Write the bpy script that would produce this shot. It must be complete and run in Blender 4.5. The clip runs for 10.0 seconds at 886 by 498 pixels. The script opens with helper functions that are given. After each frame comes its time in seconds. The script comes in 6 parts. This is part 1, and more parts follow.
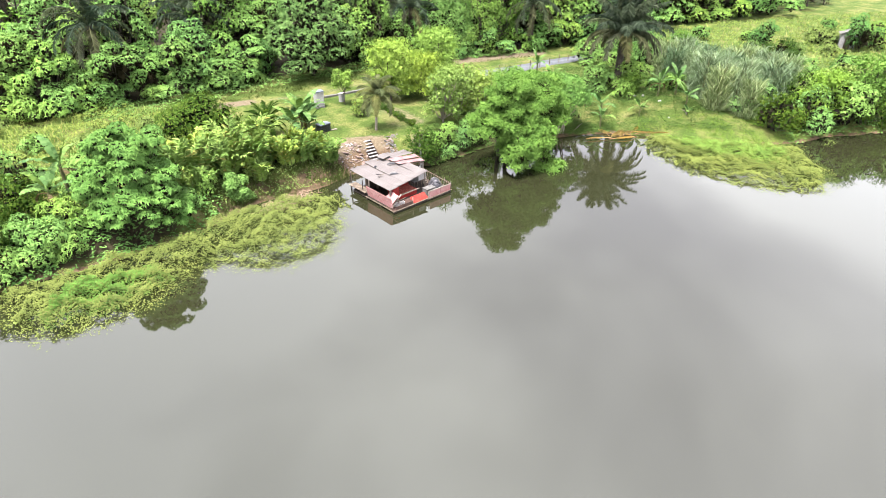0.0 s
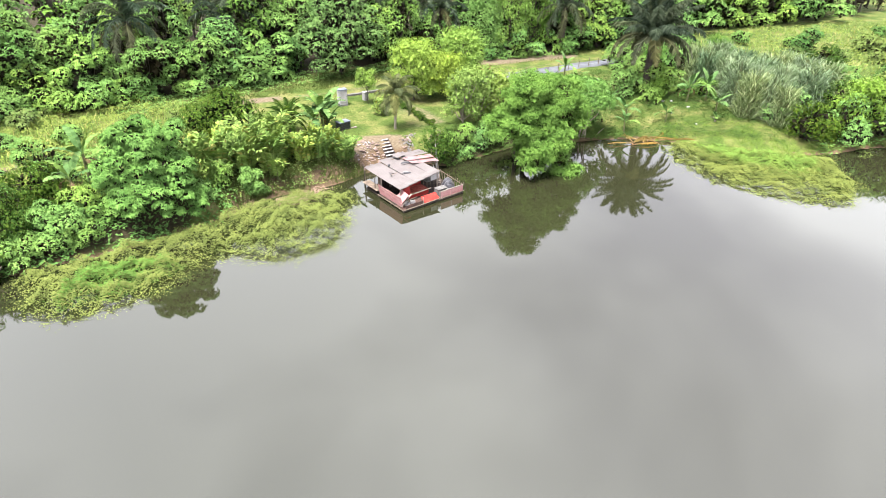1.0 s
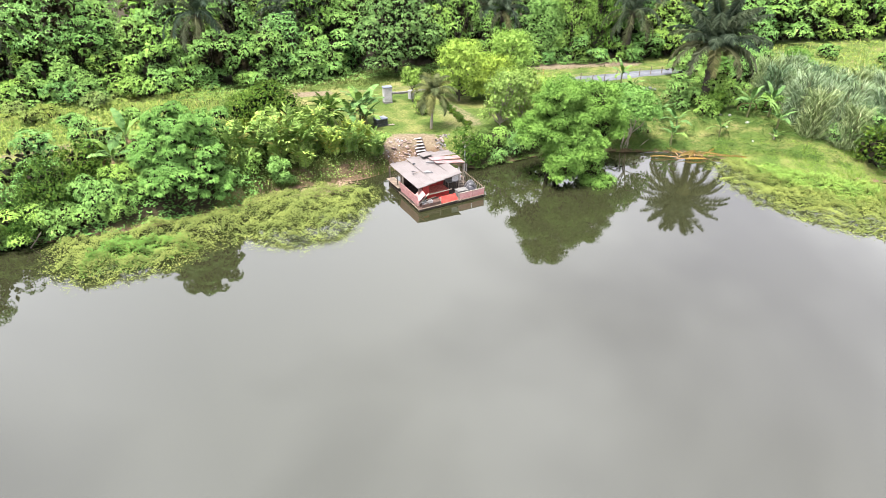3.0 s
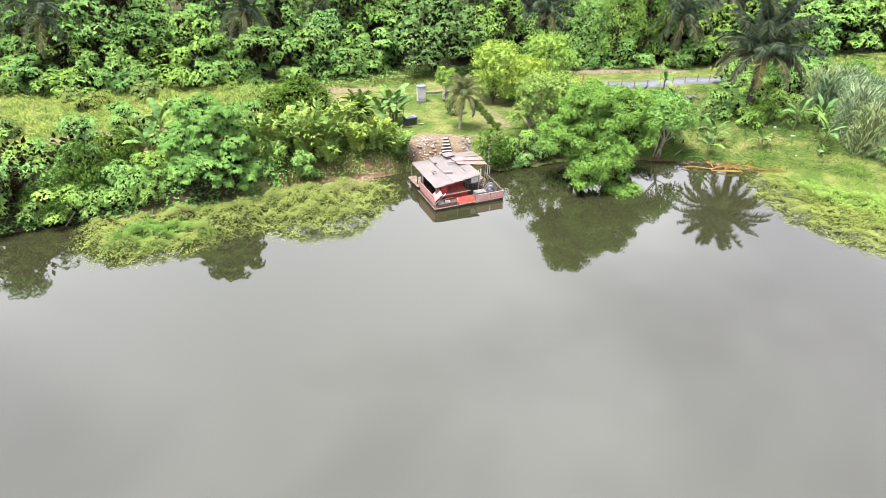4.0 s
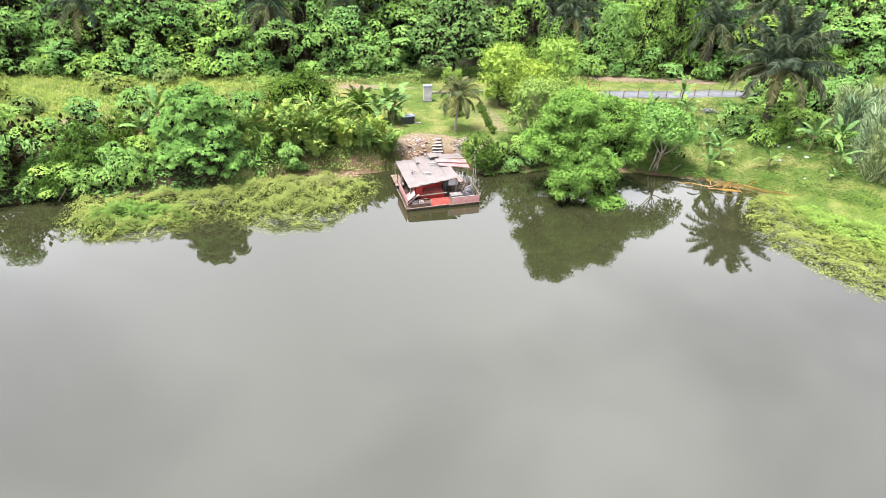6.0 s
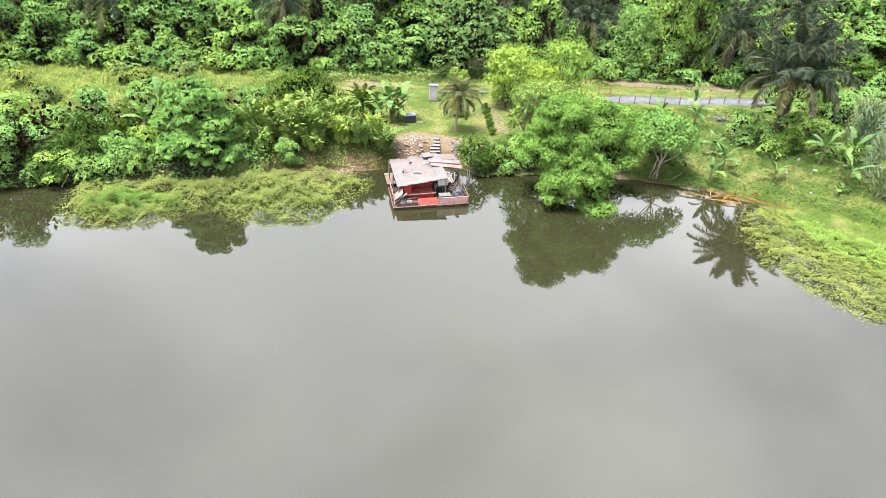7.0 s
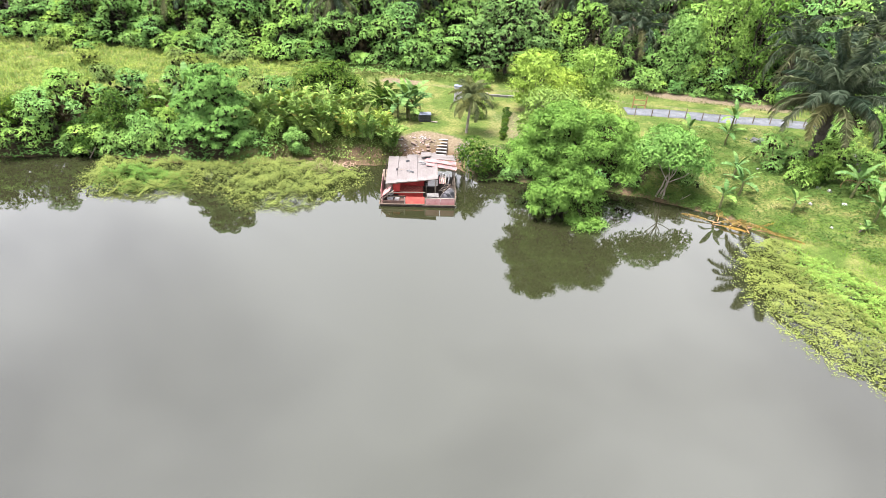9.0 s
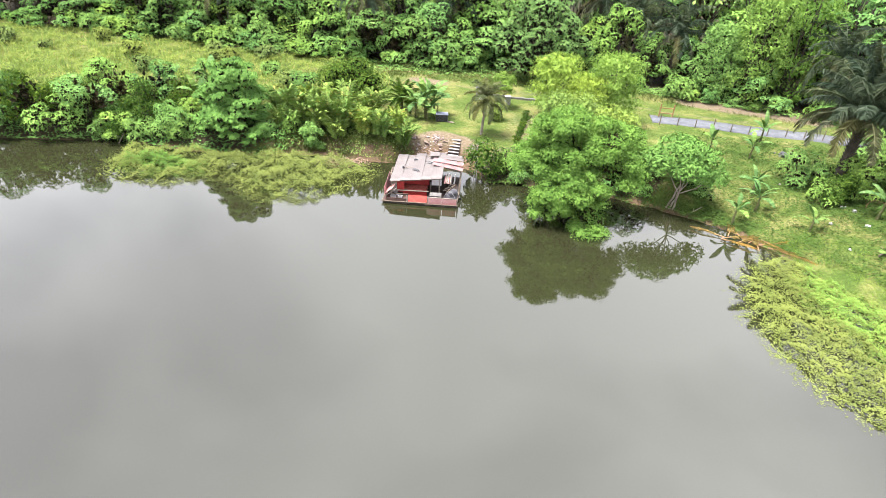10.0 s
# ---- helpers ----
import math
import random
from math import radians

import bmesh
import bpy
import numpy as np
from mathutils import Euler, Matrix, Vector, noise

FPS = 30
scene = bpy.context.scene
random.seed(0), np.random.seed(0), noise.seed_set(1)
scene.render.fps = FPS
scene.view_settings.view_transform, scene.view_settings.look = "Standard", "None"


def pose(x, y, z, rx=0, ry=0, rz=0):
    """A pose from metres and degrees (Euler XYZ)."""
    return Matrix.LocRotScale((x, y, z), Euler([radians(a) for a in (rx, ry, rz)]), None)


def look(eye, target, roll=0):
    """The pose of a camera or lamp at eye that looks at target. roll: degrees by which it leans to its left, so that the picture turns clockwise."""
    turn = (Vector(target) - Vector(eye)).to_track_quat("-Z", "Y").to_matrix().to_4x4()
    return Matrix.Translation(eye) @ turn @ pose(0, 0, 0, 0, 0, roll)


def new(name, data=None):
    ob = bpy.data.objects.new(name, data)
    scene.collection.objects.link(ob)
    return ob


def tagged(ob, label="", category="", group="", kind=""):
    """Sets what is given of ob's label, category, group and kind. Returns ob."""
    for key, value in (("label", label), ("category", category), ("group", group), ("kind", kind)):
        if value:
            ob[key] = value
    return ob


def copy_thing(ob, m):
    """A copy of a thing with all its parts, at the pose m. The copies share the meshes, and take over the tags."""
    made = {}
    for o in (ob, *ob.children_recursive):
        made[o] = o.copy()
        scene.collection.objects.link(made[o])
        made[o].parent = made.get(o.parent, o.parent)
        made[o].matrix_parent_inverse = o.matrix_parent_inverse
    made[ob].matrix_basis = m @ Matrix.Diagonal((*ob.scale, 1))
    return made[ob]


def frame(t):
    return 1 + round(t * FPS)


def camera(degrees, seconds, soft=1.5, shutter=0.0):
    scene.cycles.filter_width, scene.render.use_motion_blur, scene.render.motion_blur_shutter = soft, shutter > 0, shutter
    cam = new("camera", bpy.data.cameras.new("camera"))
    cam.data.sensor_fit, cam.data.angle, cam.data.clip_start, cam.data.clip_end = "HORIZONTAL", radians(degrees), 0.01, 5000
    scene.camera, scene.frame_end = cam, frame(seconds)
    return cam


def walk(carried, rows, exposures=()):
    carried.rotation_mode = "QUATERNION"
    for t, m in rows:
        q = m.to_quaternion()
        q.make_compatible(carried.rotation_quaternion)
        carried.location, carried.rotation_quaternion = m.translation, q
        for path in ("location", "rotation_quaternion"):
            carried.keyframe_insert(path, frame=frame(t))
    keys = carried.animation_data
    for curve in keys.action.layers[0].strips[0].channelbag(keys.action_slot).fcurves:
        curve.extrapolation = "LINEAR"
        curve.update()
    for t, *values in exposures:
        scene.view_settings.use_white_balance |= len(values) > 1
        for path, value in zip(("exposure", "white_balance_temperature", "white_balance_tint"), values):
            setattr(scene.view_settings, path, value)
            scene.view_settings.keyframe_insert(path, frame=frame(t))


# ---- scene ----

# ---- camera: a drone that circles the floating hut ----
cam = camera(75.2, 10.0, soft=0.55)
# seconds, x, y, z, yaw, pitch, roll
PATH = [
    (0.0, -25.04, -33.35, 21.32, -42.29, -30.66, 0.05),
    (0.5, -24.15, -34.10, 21.29, -40.11, -30.60, 0.10),
    (1.0, -23.23, -34.82, 21.26, -38.04, -30.57, 0.15),
    (1.5, -22.24, -35.51, 21.22, -36.05, -30.54, 0.23),
    (2.0, -21.18, -36.18, 21.19, -34.10, -30.51, 0.28),
    (2.2, -20.74, -36.45, 21.18, -33.28, -30.49, 0.30),
    (3.3, -18.03, -37.99, 21.17, -27.26, -30.43, 0.51),
    (3.5, -17.50, -38.25, 21.17, -25.90, -30.43, 0.58),
    (4.0, -16.07, -38.91, 21.20, -23.30, -30.45, 0.78),
    (4.5, -14.55, -39.53, 21.25, -21.61, -30.49, 1.02),
    (5.0, -12.93, -40.12, 21.32, -19.97, -30.54, 1.27),
    (5.5, -11.20, -40.67, 21.41, -18.32, -30.61, 1.55),
    (5.7, -10.49, -40.88, 21.45, -17.79, -30.64, 1.66),
    (6.8, -6.33, -41.91, 21.70, -13.93, -30.87, 2.32),
    (7.0, -5.55, -42.07, 21.75, -13.07, -30.93, 2.42),
    (7.5, -3.57, -42.42, 21.88, -10.83, -31.06, 2.68),
    (8.0, -1.56, -42.72, 22.01, -8.54, -31.17, 2.90),
    (8.5, 0.48, -42.94, 22.13, -6.25, -31.28, 3.13),
    (9.0, 2.55, -43.09, 22.26, -3.83, -31.39, 3.33),
    (9.5, 4.62, -43.19, 22.38, -1.15, -31.49, 3.54),
    (10.0, 6.69, -43.25, 22.49, 1.83, -31.60, 3.70),
]


def cam_pose(x, y, z, yaw, pitch, roll):
    return pose(x, y, z, 90 + pitch, 0, yaw) @ pose(0, 0, 0, 0, 0, roll)


EXPO = 1.88
walk(cam, [(row[0], cam_pose(*row[1:])) for row in PATH], exposures=[(0.0, EXPO, 6490, 15), (10.0, EXPO, 6490, 15)])

# ---- light: bright overcast sky, weak soft sun ----
SUN_EL, SUN_AZ = 72.0, 252.0


def build_world():
    w = bpy.data.worlds.new("overcast_sky")
    scene.world = w
    w.use_nodes = True
    nt = w.node_tree
    nt.nodes.clear()
    N = nt.nodes.new
    out, bg = N("ShaderNodeOutputWorld"), N("ShaderNodeBackground")
    sky = N("ShaderNodeTexSky")
    sky.sky_type, sky.sun_disc = "NISHITA", False
    sky.sun_elevation, sky.sun_rotation = radians(SUN_EL), radians(SUN_AZ)
    tc, sep = N("ShaderNodeTexCoord"), N("ShaderNodeSeparateXYZ")
    nt.links.new(tc.outputs["Generated"], sep.inputs[0])
    # cloud layer seen in perspective: direction divided by its height
    hgt = N("ShaderNodeMath")
    hgt.operation = "ADD"
    hgt.inputs[1].default_value = 0.22
    ab = N("ShaderNodeMath")
    ab.operation = "ABSOLUTE"
    nt.links.new(sep.outputs[2], ab.inputs[0])
    nt.links.new(ab.outputs[0], hgt.inputs[0])
    div = N("ShaderNodeVectorMath")
    div.operation = "DIVIDE"
    comb = N("ShaderNodeCombineXYZ")
    for i in range(3):
        nt.links.new(hgt.outputs[0], comb.inputs[i])
    nt.links.new(tc.outputs["Generated"], div.inputs[0])
    nt.links.new(comb.outputs[0], div.inputs[1])
    noi = N("ShaderNodeTexNoise")
    noi.inputs["Scale"].default_value = 1.1
    noi.inputs["Detail"].default_value = 4.0
    noi.inputs["Roughness"].default_value = 0.5
    noi.inputs["Distortion"].default_value = 0.3
    nt.links.new(div.outputs[0], noi.inputs["Vector"])
    ramp = N("ShaderNodeValToRGB")
    ramp.color_ramp.elements[0].position, ramp.color_ramp.elements[0].color = 0.36, (0.53, 0.505, 0.535, 1)
    ramp.color_ramp.elements[1].position, ramp.color_ramp.elements[1].color = 0.60, (0.985, 0.985, 0.965, 1)
    nt.links.new(noi.outputs["Fac"], ramp.inputs[0])
    # an overcast sky is about three times as bright overhead as at the horizon
    grad = N("ShaderNodeMath")
    grad.operation = "MULTIPLY_ADD"
    grad.inputs[1].default_value, grad.inputs[2].default_value = SKY_TOP, SKY_LOW
    nt.links.new(ab.outputs[0], grad.inputs[0])
    # a broad darker bank of cloud crosses the sky from south to north
    side = N("ShaderNodeMath")
    side.operation = "ABSOLUTE"
    nt.links.new(sep.outputs[0], side.inputs[0])
    bank = N("ShaderNodeMath")
    bank.operation = "MULTIPLY_ADD"
    bank.inputs[1].default_value, bank.inputs[2].default_value = 0.38, 0.86
    nt.links.new(side.outputs[0], bank.inputs[0])
    both = N("ShaderNodeMath")
    both.operation = "MULTIPLY"
    nt.links.new(grad.outputs[0], both.inputs[0])
    nt.links.new(bank.outputs[0], both.inputs[1])
    cl = N("ShaderNodeVectorMath")
    cl.operation = "SCALE"
    nt.links.new(ramp.outputs[0], cl.inputs[0])
    nt.links.new(both.outputs[0], cl.inputs["Scale"])
    thin = N("ShaderNodeVectorMath")
    thin.operation = "SCALE"
    thin.inputs["Scale"].default_value = 0.035
    nt.links.new(sky.outputs[0], thin.inputs[0])
    add = N("ShaderNodeVectorMath")
    nt.links.new(cl.outputs[0], add.inputs[0])
    nt.links.new(thin.outputs[0], add.inputs[1])
    nt.links.new(add.outputs[0], bg.inputs["Color"])
    bg.inputs["Strength"].default_value = 1.0
    nt.links.new(bg.outputs[0], out.inputs[0])


SKY_LOW, SKY_TOP = 0.69, 0.10
build_world()

sun = new("sun", bpy.data.lights.new("sun", "SUN"))
sun.data.energy, sun.data.angle, sun.data.color = 5.0, radians(16), (1.0, 0.96, 0.9)
_az, _el = radians(SUN_AZ), radians(SUN_EL)
sun.matrix_world = look((40 * math.sin(_az) * math.cos(_el), 40 * math.cos(_az) * math.cos(_el), 40 * math.sin(_el)), (0, 0, 0))


# ---- materials ----
def mat_nodes(name):
    m = bpy.data.materials.new(name)
    m.use_nodes = True
    nt = m.node_tree
    return m, nt, nt.nodes["Principled BSDF"]


def node(nt, kind, **vals):
    n = nt.nodes.new(kind)
    for k, v in vals.items():
        n.inputs[k.replace("_", " ")].default_value = v
    return n


def ramp_of(nt, fac, stops):
    r = nt.nodes.new("ShaderNodeValToRGB")
    e = r.color_ramp.elements
    while len(e) < len(stops):
        e.new(0.5)
    for el, (p, c) in zip(e, stops):
        el.position, el.color = p, (*c, 1)
    nt.links.new(fac, r.inputs[0])
    return r.outputs[0]


def mixed(nt, fac, a, b, blend="MIX"):
    n = nt.nodes.new("ShaderNodeMix")
    n.data_type, n.blend_type = "RGBA", blend
    for sock, v in ((n.inputs[0], fac), (n.inputs[6], a), (n.inputs[7], b)):
        if hasattr(v, "links") or isinstance(v, bpy.types.NodeSocket):
            nt.links.new(v, sock)
        elif isinstance(v, (int, float)):
            sock.default_value = v
        else:
            sock.default_value = (*v, 1)
    return n.outputs[2]


LEAF_ALBEDO = 0.52


def leaf_mat(name, dark, mid, light, trans=0.3, rough=0.5, old=None, spec=0.3):
    """Leaves: each its own tint, a slow drift over the plant, light passing through."""
    m, nt, p = mat_nodes(name)
    geo = nt.nodes.new("ShaderNodeNewGeometry")
    # leaves of one plant differ little; the rest is light
    dark, mid, light = (np.array(c) * LEAF_ALBEDO * (0.98, 1, 1.0) for c in (dark, mid, light))
    dark, light = dark * 0.45 + mid * 0.55, light * 0.45 + mid * 0.55
    stops = [(0.0, dark), (0.5, mid), (0.95, light)]
    if old:
        stops = [(0.0, dark), (0.5, mid), (0.9, light), (0.97, old)]
    col = ramp_of(nt, geo.outputs["Random Per Island"], stops)
    oi = nt.nodes.new("ShaderNodeObjectInfo")
    tc = nt.nodes.new("ShaderNodeTexCoord")
    no = node(nt, "ShaderNodeTexNoise", Scale=0.8, Detail=4.0)
    nt.links.new(geo.outputs["Position"], no.inputs["Vector"])
    val = ramp_of(nt, no.outputs["Fac"], [(0.32, (0.72, 0.75, 0.74)), (0.68, (1.24, 1.2, 1.12))])
    col = mixed(nt, 1.0, col, val, "MULTIPLY")
    ov = ramp_of(nt, oi.outputs["Random"], [(0.0, (0.62, 0.74, 0.74)), (0.35, (0.92, 0.95, 1.0)), (0.7, (1.02, 1.02, 0.95)), (1.0, (1.24, 1.14, 0.85))])
    col = mixed(nt, 1.0, col, ov, "MULTIPLY")
    nt.links.new(col, p.inputs["Base Color"])
    p.inputs["Roughness"].default_value = rough + 0.1
    p.inputs["Specular IOR Level"].default_value = spec * 0.08
    tr = nt.nodes.new("ShaderNodeBsdfTranslucent")
    tcol = mixed(nt, 1.0, col, (1.25, 1.25, 0.5), "MULTIPLY")
    nt.links.new(tcol, tr.inputs["Color"])
    mx = nt.nodes.new("ShaderNodeMixShader")
    mx.inputs[0].default_value = trans * 0.14
    nt.links.new(p.outputs[0], mx.inputs[1])
    nt.links.new(tr.outputs[0], mx.inputs[2])
    nt.links.new(mx.outputs[0], nt.nodes["Material Output"].inputs[0])
    return m


def rough_mat(name, a, b, scale=3.0, rough=0.8, bump=0.3, fine=40.0, metal=0.0, stain=None, stain_at=(0.55, 0.7), spec=0.3):
    """A weathered surface: two tones in large patches, fine grain, optional stains, bump."""
    m, nt, p = mat_nodes(name)
    tc = nt.nodes.new("ShaderNodeTexCoord")
    oi = nt.nodes.new("ShaderNodeObjectInfo")
    off = nt.nodes.new("ShaderNodeVectorMath")
    off.operation = "MULTIPLY_ADD"
    off.inputs[1].default_value = (1, 1, 1)
    sc = nt.nodes.new("ShaderNodeVectorMath")
    sc.operation = "SCALE"
    sc.inputs["Scale"].default_value = 13.0
    sc.inputs[0].default_value = (1, 0.7, 0.4)
    rnd = nt.nodes.new("ShaderNodeCombineXYZ")
    for i in range(3):
        nt.links.new(oi.outputs["Random"], rnd.inputs[i])
    nt.links.new(rnd.outputs[0], sc.inputs[0])
    nt.links.new(tc.outputs["Object"], off.inputs[0])
    nt.links.new(sc.outputs[0], off.inputs[2])
    n1 = node(nt, "ShaderNodeTexNoise", Scale=scale, Detail=5.0, Roughness=0.6)
    n2 = node(nt, "ShaderNodeTexNoise", Scale=fine, Detail=3.0, Roughness=0.6)
    nt.links.new(off.outputs[0], n1.inputs["Vector"])
    nt.links.new(off.outputs[0], n2.inputs["Vector"])
    col = ramp_of(nt, n1.outputs["Fac"], [(0.35, a), (0.65, b)])
    g = ramp_of(nt, n2.outputs["Fac"], [(0.3, (0.75, 0.75, 0.75)), (0.7, (1.15, 1.15, 1.15))])
    col = mixed(nt, 1.0, col, g, "MULTIPLY")
    if stain:
        n3 = node(nt, "ShaderNodeTexNoise", Scale=scale * 1.7, Detail=6.0, Roughness=0.7, Distortion=0.4)
        nt.links.new(off.outputs[0], n3.inputs["Vector"])
        f = ramp_of(nt, n3.outputs["Fac"], [(stain_at[0], (0, 0, 0)), (stain_at[1], (1, 1, 1))])
        col = mixed(nt, f, col, stain)
    nt.links.new(col, p.inputs["Base Color"])
    p.inputs["Roughness"].default_value = rough
    p.inputs["Metallic"].default_value = metal
    p.inputs["Specular IOR Level"].default_value = spec
    b_ = node(nt, "ShaderNodeBump", Strength=bump, Distance=0.02)
    nt.links.new(n2.outputs["Fac"], b_.inputs["Height"])
    nt.links.new(b_.outputs[0], p.inputs["Normal"])
    return m


def water_mat():
    m, nt, p = mat_nodes("murky_pond_water")
    geo = nt.nodes.new("ShaderNodeNewGeometry")
    n1 = node(nt, "ShaderNodeTexNoise", Scale=0.06, Detail=3.0)
    nt.links.new(geo.outputs["Position"], n1.inputs["Vector"])
    col = ramp_of(nt, n1.outputs["Fac"], [(0.3, (0.0138, 0.0154, 0.0068)), (0.7, (0.0170, 0.0188, 0.0086))])
    nt.links.new(col, p.inputs["Base Color"])
    p.inputs["Roughness"].default_value = 0.03
    p.inputs["IOR"].default_value = 2.05
    n2 = node(nt, "ShaderNodeTexNoise", Scale=1.6, Detail=2.0)
    nt.links.new(geo.outputs["Position"], n2.inputs["Vector"])
    b_ = node(nt, "ShaderNodeBump", Strength=0.02, Distance=0.05)
    nt.links.new(n2.outputs["Fac"], b_.inputs["Height"])
    nt.links.new(b_.outputs[0], p.inputs["Normal"])
    return m


def ground_mat():
    m, nt, p = mat_nodes("grass_and_earth")
    geo = nt.nodes.new("ShaderNodeNewGeometry")
    dirt = nt.nodes.new("ShaderNodeAttribute")
    dirt.attribute_name = "bare"
    litter_shade = nt.nodes.new("ShaderNodeAttribute")
    litter_shade.attribute_name = "litter_shade"
    wet = nt.nodes.new("ShaderNodeAttribute")
    wet.attribute_name = "bank"
    n1 = node(nt, "ShaderNodeTexNoise", Scale=0.35, Detail=5.0, Roughness=0.65)
    n2 = node(nt, "ShaderNodeTexNoise", Scale=5.0, Detail=5.0, Roughness=0.7)
    for n in (n1, n2):
        nt.links.new(geo.outputs["Position"], n.inputs["Vector"])
    g = ramp_of(nt, n1.outputs["Fac"], [(0.3, (0.032, 0.060, 0.012)), (0.48, (0.058, 0.088, 0.020)), (0.60, (0.105, 0.118, 0.038)), (0.74, (0.150, 0.138, 0.066))])
    gf = ramp_of(nt, n2.outputs["Fac"], [(0.3, (0.42, 0.48, 0.42)), (0.66, (1.35, 1.28, 1.25))])
    g = mixed(nt, 1.0, g, gf, "MULTIPLY")
    e = ramp_of(nt, n2.outputs["Fac"], [(0.25, (0.055, 0.042, 0.028)), (0.5, (0.112, 0.090, 0.060)), (0.75, (0.185, 0.158, 0.112))])
    mud = ramp_of(nt, n2.outputs["Fac"], [(0.25, (0.03, 0.024, 0.015)), (0.5, (0.085, 0.058, 0.036)), (0.75, (0.15, 0.11, 0.07))])

    def soft(attr, lo, hi):
        a = nt.nodes.new("ShaderNodeMath")
        a.operation = "MULTIPLY_ADD"
        a.inputs[1].default_value = 0.9
        nt.links.new(n2.outputs["Fac"], a.inputs[0])
        nt.links.new(attr.outputs["Fac"], a.inputs[2])
        return ramp_of(nt, a.outputs[0], [(lo, (0, 0, 0)), (hi, (1, 1, 1))])

    col = mixed(nt, soft(dirt, 0.72, 1.05), g, e)
    col = mixed(nt, soft(wet, 0.75, 1.0), col, mud)
    # forest-floor litter, its colour pushed towards black so gaps under plants look shaded
    shaded_duff = ramp_of(nt, n2.outputs["Fac"], [(0.25, (0.010, 0.009, 0.005)), (0.5, (0.025, 0.022, 0.012)), (0.75, (0.05, 0.045, 0.022))])
    col = mixed(nt, soft(litter_shade, 0.7, 0.95), col, shaded_duff)
    nt.links.new(col, p.inputs["Base Color"])
    p.inputs["Roughness"].default_value = 0.95
    p.inputs["Specular IOR Level"].default_value = 0.1
    b_ = node(nt, "ShaderNodeBump", Strength=0.7, Distance=0.12)
    nt.links.new(n2.outputs["Fac"], b_.inputs["Height"])
    nt.links.new(b_.outputs[0], p.inputs["Normal"])
    return m


